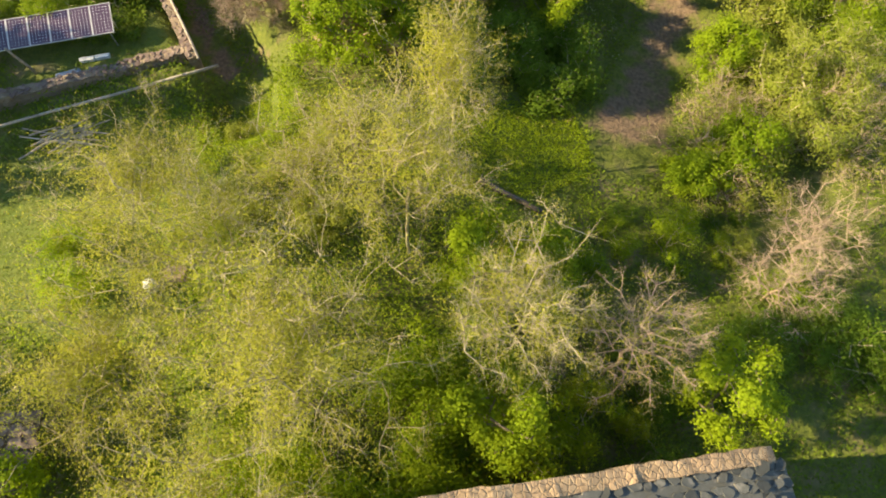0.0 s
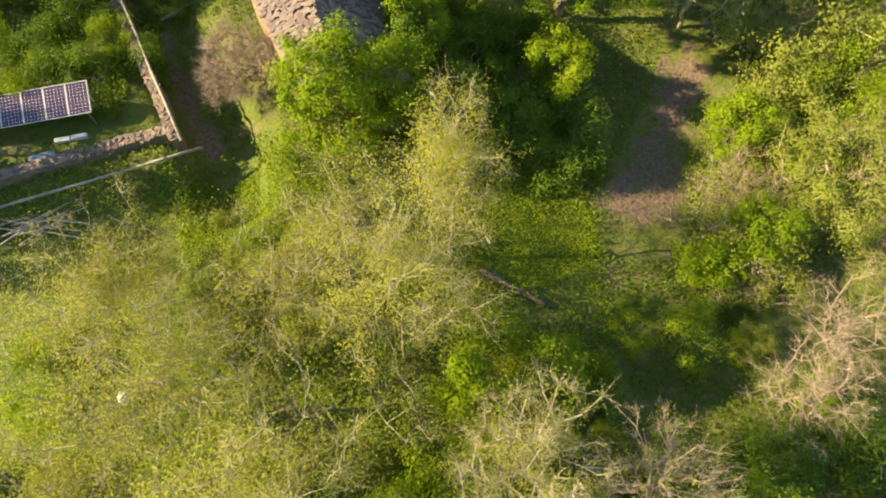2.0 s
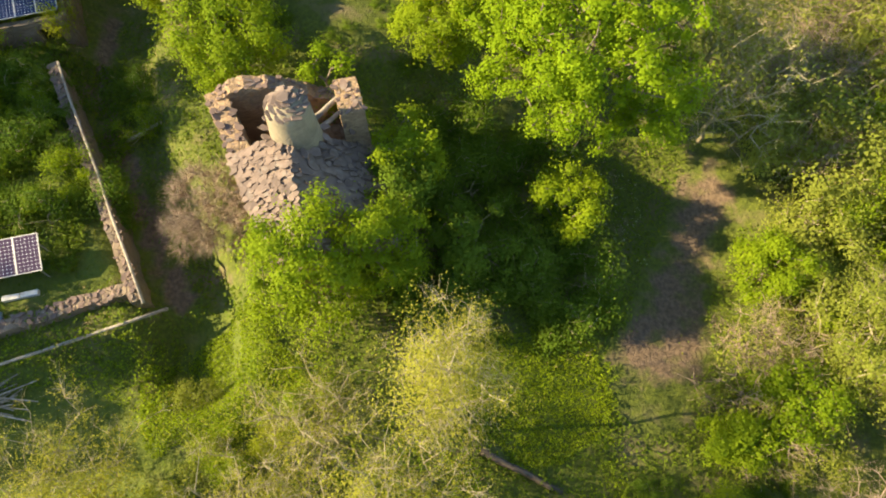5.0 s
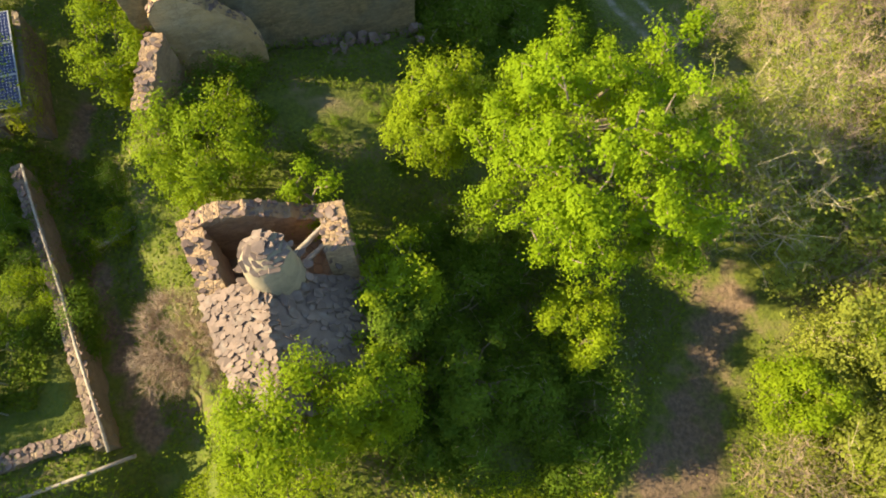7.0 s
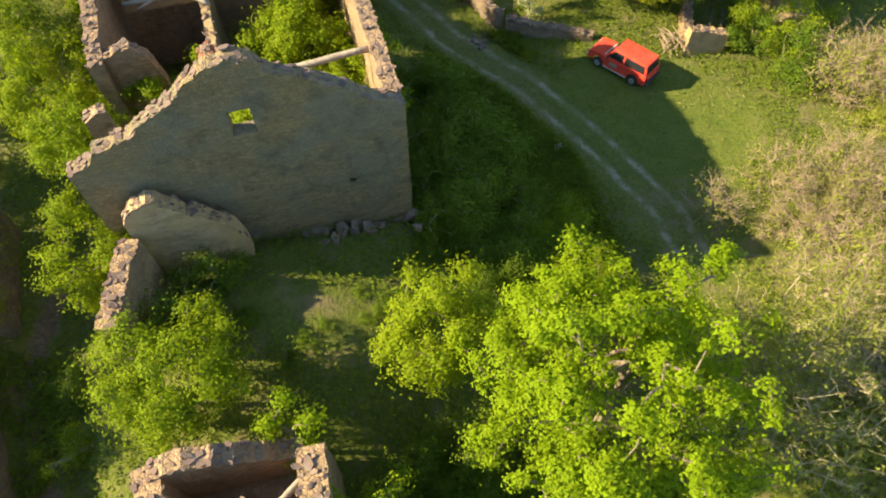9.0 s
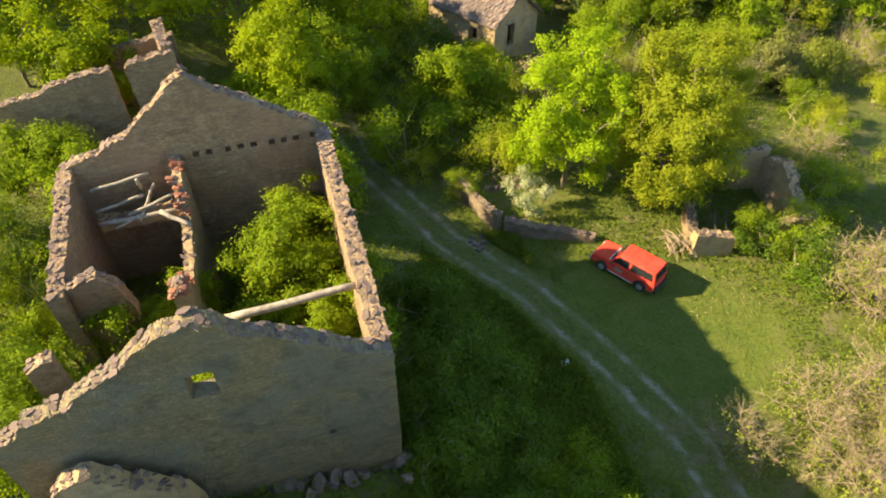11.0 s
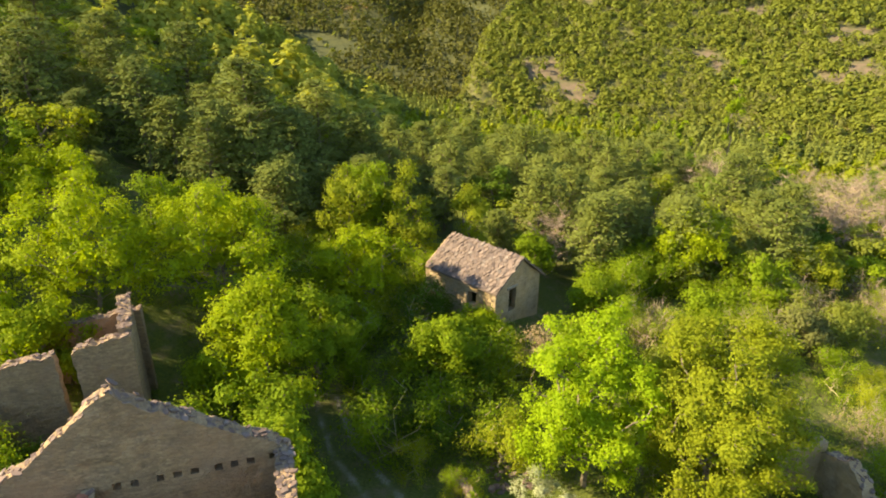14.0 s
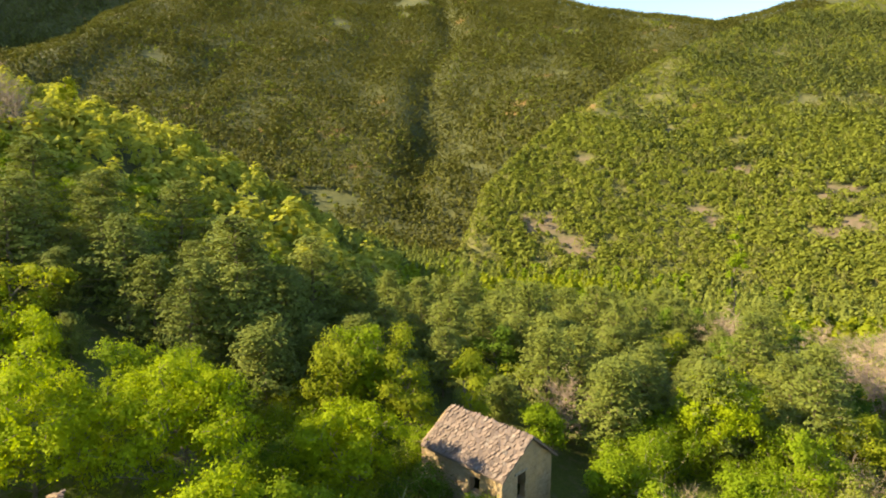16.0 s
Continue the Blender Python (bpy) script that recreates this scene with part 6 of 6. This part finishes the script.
weeds("dry_stalks", M_DRY, 16000, (-26, 34, 0, 70), 43, 0.30, 0.035, 0.25, 0.1, "dry straw-coloured stalks", lambda x, y, g: free(x, y) & (wavy(x, y, 5, 46) > 0.15))
weeds("white_flowers", M_BLOSSOM, 260, (7.6, 10.4, 24.5, 29.5), 47, 0.09, 0.08, 0.3, 0.9, "white flower heads beside the path", lambda x, y, g: wavy(x, y, 1.2, 48) > -0.2)
weeds("daisies", M_BLOSSOM, 500, (-20, -11, 10, 16), 48, 0.06, 0.06, 0.1, 0.9, "small white flowers in the grass", lambda x, y, g: wavy(x, y, 2.0, 49) > 0.1)


# ---- the red car ----
M_RED, _nt, _b = material("red_paint", 0.35)
_n = noise_of(_nt, 3.0, 4.0)
_nt.links.new(ramp(_nt, _n, [(0.3, (0.70, 0.048, 0.028)), (0.7, (0.80, 0.085, 0.055))]), _b.inputs["Base Color"])
M_GLASS, _nt, _b = material("car_glass", 0.08)
_b.inputs["Base Color"].default_value = (0.02, 0.022, 0.025, 1)
M_RUBBER = plain_material("rubber", (0.02, 0.02, 0.02), (0.05, 0.048, 0.045), 0.9)
M_STEEL = plain_material("dull_steel", (0.35, 0.34, 0.32), (0.55, 0.53, 0.50), 0.45, 0.6)
M_PALE = plain_material("pale_plastic", (0.55, 0.53, 0.48), (0.75, 0.73, 0.68), 0.6)
M_LAMP = plain_material("lamp_glass", (0.6, 0.6, 0.58), (0.8, 0.8, 0.78), 0.2)
M_TAIL = plain_material("tail_glass", (0.3, 0.02, 0.02), (0.4, 0.03, 0.02), 0.25)


def extruded(profile, y0, y1, name, bevel):
    n = len(profile)
    s = Shape().add([(x, y0, z) for x, z in profile] + [(x, y1, z) for x, z in profile],
                    [tuple(range(n))[::-1], tuple(range(n, 2 * n))] + [(i, (i + 1) % n, n + (i + 1) % n, n + i) for i in range(n)])
    return s.mesh(name, bevel, 2)


def car():
    cx, cy = 12.0, 56.4
    t = thing("car", pose(cx, cy, gz(cx, cy) + 0.02, 0, 0, 138), "old red three-door off-road car parked on the grass", "car")
    arch = lambda x, r: [(x + r * math.cos(a), 0.46 + r * math.sin(a)) for a in np.linspace(0, math.pi, 7)]
    low = [(-2.16, 0.46)] + [(-2.18, 0.75), (-2.14, 1.10), (0.95, 1.14), (1.3, 1.13), (2.0, 1.06), (2.13, 0.98), (2.16, 0.5)] + arch(1.36, 0.42) + [(0.9, 0.38), (-0.85, 0.38)] + arch(-1.30, 0.42)
    part("body", extruded(low, -0.84, 0.84, "body", 0.035), M_RED, t)
    top, w0, w1 = [(-2.13, 1.08), (-1.98, 1.84), (0.35, 1.88), (0.96, 1.12)], 0.82, 0.70
    s = Shape().add([(x, -(w0 if z < 1.3 else w1), z) for x, z in top] + [(x, (w0 if z < 1.3 else w1), z) for x, z in top], [(3, 2, 1, 0), (4, 5, 6, 7), (0, 1, 5, 4), (1, 2, 6, 5), (2, 3, 7, 6), (3, 0, 4, 7)])
    part("cabin", s.mesh("cabin", 0.05, 2), M_RED, t)
    part("hood", extruded([(0.98, 1.13), (1.04, 1.19), (1.95, 1.12), (2.02, 1.05)], -0.76, 0.76, "hood", 0.02), M_RED, t)

    def pane(name, pts, off, mat=M_GLASS, label=""):
        v = [Vector(p) for p in pts]
        nrm = (v[1] - v[0]).cross(v[2] - v[1]).normalized()
        s = Shape().add([p + nrm * 0.004 for p in v] + [p + nrm * (0.004 + off) for p in v], [(3, 2, 1, 0), (4, 5, 6, 7), (0, 1, 5, 4), (1, 2, 6, 5), (2, 3, 7, 6), (3, 0, 4, 7)])
        return part(name, s, mat, t, label)

    def wx(z):
        return w0 + (w1 - w0) * (z - 1.1) / 0.75
    for sg in (1, -1):
        order = (lambda q: q) if sg == 1 else (lambda q: q[::-1])
        pane("side_window", order([(0.75, sg * wx(1.24), 1.24), (0.30, sg * wx(1.74), 1.74), (-0.35, sg * wx(1.74), 1.74), (-0.35, sg * wx(1.24), 1.24)][::-1]), 0.012)
        pane("side_window", order([(-0.48, sg * wx(1.24), 1.24), (-0.48, sg * wx(1.74), 1.74), (-1.85, sg * wx(1.72), 1.72), (-1.98, sg * wx(1.24), 1.24)][::-1]), 0.012)
        part("door_panel", Shape().box(-0.42, sg * 0.845 - 0.004, 0.55, 0.72, sg * 0.845 + 0.004, 1.08).mesh("door_panel"), M_RED, t)
        part("door_badge", Shape().box(-0.05, sg * 0.852 - 0.004, 0.66, 0.5, sg * 0.852 + 0.004, 0.92).mesh("door_badge"), M_STEEL, t, "worn grey emblem on the door")
        part("sill", Shape().box(-0.85, sg * 0.80 - 0.06, 0.33, 0.92, sg * 0.80 + 0.06, 0.42).mesh("sill", 0.02), M_STEEL, t)
        part("mirror", Shape().box(0.62, sg * 0.98 - 0.09, 1.18, 0.70, sg * 0.98 + 0.09, 1.34).mesh("mirror", 0.02), M_RUBBER, t)
        part("headlight", Shape().box(2.10, sg * 0.58 - 0.14, 0.74, 2.19, sg * 0.58 + 0.14, 0.94).mesh("headlight", 0.02), M_LAMP, t)
        part("tail_light", Shape().box(-2.21, sg * 0.70 - 0.08, 0.72, -2.14, sg * 0.70 + 0.08, 0.98).mesh("tail_light", 0.015), M_TAIL, t)
        for wx_ in (1.36, -1.30):
            tyre = Shape().tube([(wx_, sg * 0.62, 0.36), (wx_, sg * 0.66, 0.36), (wx_, sg * 0.80, 0.36), (wx_, sg * 0.84, 0.36)], [0.32, 0.36, 0.36, 0.32], 20)
            wheel = part("wheel", soft(tyre.mesh("wheel")), M_RUBBER, t)
            part("rim", Shape().tube([(wx_, sg * 0.80, 0.36), (wx_, sg * 0.855, 0.36)], [0.23, 0.20], 16).mesh("rim"), M_STEEL, wheel, "dull steel rim")
    pane("windscreen", [(0.93, -0.68, 1.20), (0.93, 0.68, 1.20), (0.44, 0.60, 1.78), (0.44, -0.60, 1.78)], 0.012)
    pane("rear_window", [(-2.105, 0.66, 1.24), (-2.105, -0.66, 1.24), (-2.02, -0.58, 1.74), (-2.02, 0.58, 1.74)], 0.012)
    part("wiper_tray", Shape().box(0.93, -0.68, 1.12, 1.10, 0.68, 1.17).mesh("wiper_tray", 0.01), M_PALE, t, "pale grey scuttle below the windscreen")
    part("bumper", Shape().box(2.12, -0.84, 0.48, 2.30, 0.84, 0.66).mesh("bumper", 0.03), M_STEEL, t)
    part("bumper", Shape().box(-2.34, -0.84, 0.48, -2.15, 0.84, 0.64).mesh("bumper", 0.03), M_RUBBER, t)
    part("grille", Shape().box(2.13, -0.40, 0.72, 2.175, 0.40, 0.95).mesh("grille", 0.01), M_RUBBER, t)
    return t


car()


# ---- solar panels ----
def cell_material(name, cell, gap):
    mat, nt, b = material(name, 0.15)
    tc = nt.nodes.new("ShaderNodeTexCoord")
    sep = nt.nodes.new("ShaderNodeSeparateXYZ")
    nt.links.new(tc.outputs["Object"], sep.inputs[0])
    d = [calc(nt, "ABSOLUTE", calc(nt, "SUBTRACT", calc(nt, "FRACT", calc(nt, "DIVIDE", sep.outputs[i], 0.158)), 0.5)) for i in (0, 1)]
    line = calc(nt, "GREATER_THAN", calc(nt, "MAXIMUM", d[0], d[1]), 0.5 - gap)
    corner = calc(nt, "GREATER_THAN", calc(nt, "ADD", d[0], d[1]), 0.86)
    mask = calc(nt, "MAXIMUM", calc(nt, "MULTIPLY", line, 0.2), corner)
    col = mixed(nt, mask, cell, (0.72, 0.70, 0.70))
    nt.links.new(col, b.inputs["Base Color"])
    return mat


M_CELL = cell_material("solar_cells", (0.055, 0.032, 0.055), 0.035)
M_CELL_BLUE = cell_material("dark_solar_cells", (0.012, 0.018, 0.06), 0.03)


def solar_array(corner, yaw, tilt, cols, rows, cells, label):
    m = pose(*corner, 0, 0, yaw) @ pose(0, 0, 0, tilt, 0, 0)
    t = thing("solar_array", m, label, "solar panel")
    for i in range(cols):
        for j in range(rows):
            x, y = -(i + 1) * 1.0, j * 1.62
            pan = part("panel", Shape().box(0.02, 0.02, -0.03, 0.98, 1.58, 0.0).mesh("panel"), cells, t, "", pose(x, y, 0))
            fr = Shape()
            for a in ((0, 0, 1.0, 0.03), (0, 1.57, 1.0, 1.6), (0, 0.03, 0.03, 1.57), (0.97, 0.03, 1.0, 1.57)):
                fr.box(a[0], a[1], -0.04, a[2], a[3], 0.012)
            part("frame", fr, M_STEEL, pan, "pale aluminium frame")
    for i in (0.3, cols - 0.3):
        for j in (0.2, rows * 1.62 - 0.2):
            foot = (m @ Vector((-i, j, -0.04)))
            g = gz(foot.x, foot.y)
            leg = Shape().tube([(0, 0, 0), (0, 0, foot.z - g + 0.1)], [0.03, 0.03], 6)
            part("leg", leg, M_STEEL, t, "", m.inverted() @ pose(foot.x, foot.y, g - 0.1))
    return t


solar_array((-16.3, 22.3, 4.35), 13, 17, 8, 1, M_CELL, "row of dark solar panels in pale metal frames")
solar_array((-18.8, 35.9, 5.0), 15, 14, 4, 3, M_CELL_BLUE, "deep blue solar panel roof in two rows")
hut = thing("panel_hut", pose(0, 0, 0), "low plastered hut carrying the blue solar panels", "hut")
stone_wall("hut_wall", (-23.6, 34.4), (-18.7, 35.7), [(0, 4.7), (5, 4.7)], hut, 1.5, 0.3, M_LOWWALL, [(3.6, 4.4, 1, 4.2)], 0.0, caps=False, seed=71)
stone_wall("hut_side", (-18.6, 35.9), (-20.1, 41.0), [(0, 4.6), (5.3, 5.6)], hut, 1.5, 0.3, M_LOWWALL, [], 0.0, caps=False, seed=73)
for k in range(2):
    x, y = -17.2 - 0.75 * k, 21.6 - 0.17 * k
    tagged(part("kerb_block", Shape().box(-0.36, -0.12, 0, 0.36, 0.12, 0.2).mesh("kerb_block", 0.02), M_PALE, None, "", pose(x, y, gz(x, y), 0, 0, 13)), "pale concrete block lying under the panels", "block", "blocks under the panels")
rt = Shape().box(-0.6, -0.22, 0, 0.6, 0.22, 0.25).mesh("folded_tarp", 0.1, 3)
M_TARP = plain_material("blue_grey_tarp", (0.12, 0.15, 0.2), (0.25, 0.29, 0.35), 0.5, 0, 4.0, 0.6)
tagged(part("folded_tarp", soft(rt), M_TARP, None, "", pose(-18.6, 20.4, gz(-18.6, 20.4), 0, 0, 20)), "crumpled blue-grey tarpaulin bundle on the wall", "tarp")
st = Shape().tube([(0, 0, 0), (0.02, 0.03, 0.9), (-0.03, 0.05, 1.8), (0.02, 0.02, 2.4)], [0.07, 0.06, 0.055, 0.05], 8)
tagged(part("post", soft(st.mesh("post")), M_WOOD, None, "", pose(-20.3, 20.6, gz(-20.3, 20.6) - 0.1, 12, 0, 0)), "crooked pale wooden post by the garden wall", "post")
# a heap of cut branches in the grass
heap = thing("branch_heap", pose(-18.2, 17.0, gz(-18.2, 17.0)), "heap of pale cut branches in the grass", "branches")
rh = random.Random(3)
for k in range(22):
    a = rh.uniform(-0.5, 0.5) + 0.25
    L = rh.uniform(0.7, 1.6)
    c = Vector((rh.uniform(-0.9, 0.9), rh.uniform(-0.4, 0.4), 0.08 + 0.02 * k))
    d = Vector((math.cos(a), math.sin(a), rh.uniform(-0.08, 0.08)))
    part("branch", Shape().tube([c - d * L, c + Vector((0, 0, 0.06)), c + d * L], [0.045, 0.04, 0.025], 5), M_WOOD, heap)
# small things on the ground
drum = Shape().tube([(0, 0, 0), (0, 0, 0.05), (0, 0, 0.55), (0, 0, 0.62)], [0.24, 0.27, 0.27, 0.2], 16)
tagged(part("plastic_drum", soft(drum.mesh("plastic_drum")), M_PALE, None, "", pose(-12.6, 9.4, gz(-12.6, 9.4) - 0.02)), "white plastic drum standing in the grass", "drum")
tagged(part("boulder", rough_stone(77, 1.0, 0.8, 0.6), M_STONE, None, "", pose(-11.6, 10.0, gz(-11.6, 10.0) + 0.2)), "grey boulder half sunk in the grass", "stone")
bag = rough_stone(91, 0.55, 0.4, 0.22)
tagged(part("plastic_bag", soft(bag), M_PALE, None, "", pose(7.2, 49.4, gz(7.2, 49.4) + 0.08, 0, 0, 30)), "crumpled pale plastic bag beside the track", "bag")
beam("log", (1.8, 15.5, gz(1.8, 15.5) + 0.2), (5.1, 14.0, gz(5.1, 14.0) + 0.1), 0.15, None, M_DARKWOOD, "dark rotten tree trunk lying in the grass", "log")
beam("log", (-15.6, 30.2, gz(-15.6, 30.2) + 0.15), (-13.8, 31.0, gz(-13.8, 31.0) + 0.15), 0.09, None, M_WOOD, "pale log lying across the dirt strip", "log")
rr = random.Random(8)
for k in range(22):
    x, y = 4.6 + rr.uniform(-1.2, 1.4), 66.0 + rr.uniform(-1.5, 1.5)
    tagged(part("loose_stone", CAPS[k % 9], None, None, "", pose(x, y, gz(x, y) + 0.04, rr.uniform(-20, 20), rr.uniform(-20, 20), rr.uniform(0, 180)) @ Matrix.Scale(rr.uniform(0.8, 1.6), 4)), "loose pale stone in the clearing", "stone", "loose stones in the clearing")
for k in range(16):
    x, y = 3.6 + rr.uniform(-1.4, 1.0), 58.9 + rr.uniform(-0.9, 0.9)
    tagged(part("loose_stone", CAPS[k % 9], None, None, "", pose(x, y, gz(x, y) + 0.03, rr.uniform(-20, 20), rr.uniform(-20, 20), rr.uniform(0, 180)) @ Matrix.Scale(rr.uniform(0.6, 1.2), 4)), "flat stone fallen from the boundary wall", "stone", "stones by the boundary wall")
# brushwood against the shed
brush = thing("brushwood_pile", pose(15.7, 58.6, gz(15.7, 58.6)), "pile of brown brushwood against the shed", "branches")
for k in range(34):
    a = rr.uniform(0, math.pi)
    c = Vector((rr.uniform(-0.7, 0.7), rr.uniform(-0.6, 0.6), 0.15 + 0.03 * k))
    d = Vector((math.cos(a), math.sin(a), rr.uniform(-0.3, 0.5))) * rr.uniform(0.5, 1.0)
    part("branch", Shape().tube([c - d, c + Vector((0, 0, 0.08)), c + d], [0.035, 0.03, 0.015], 4), M_PINKTWIG, brush)
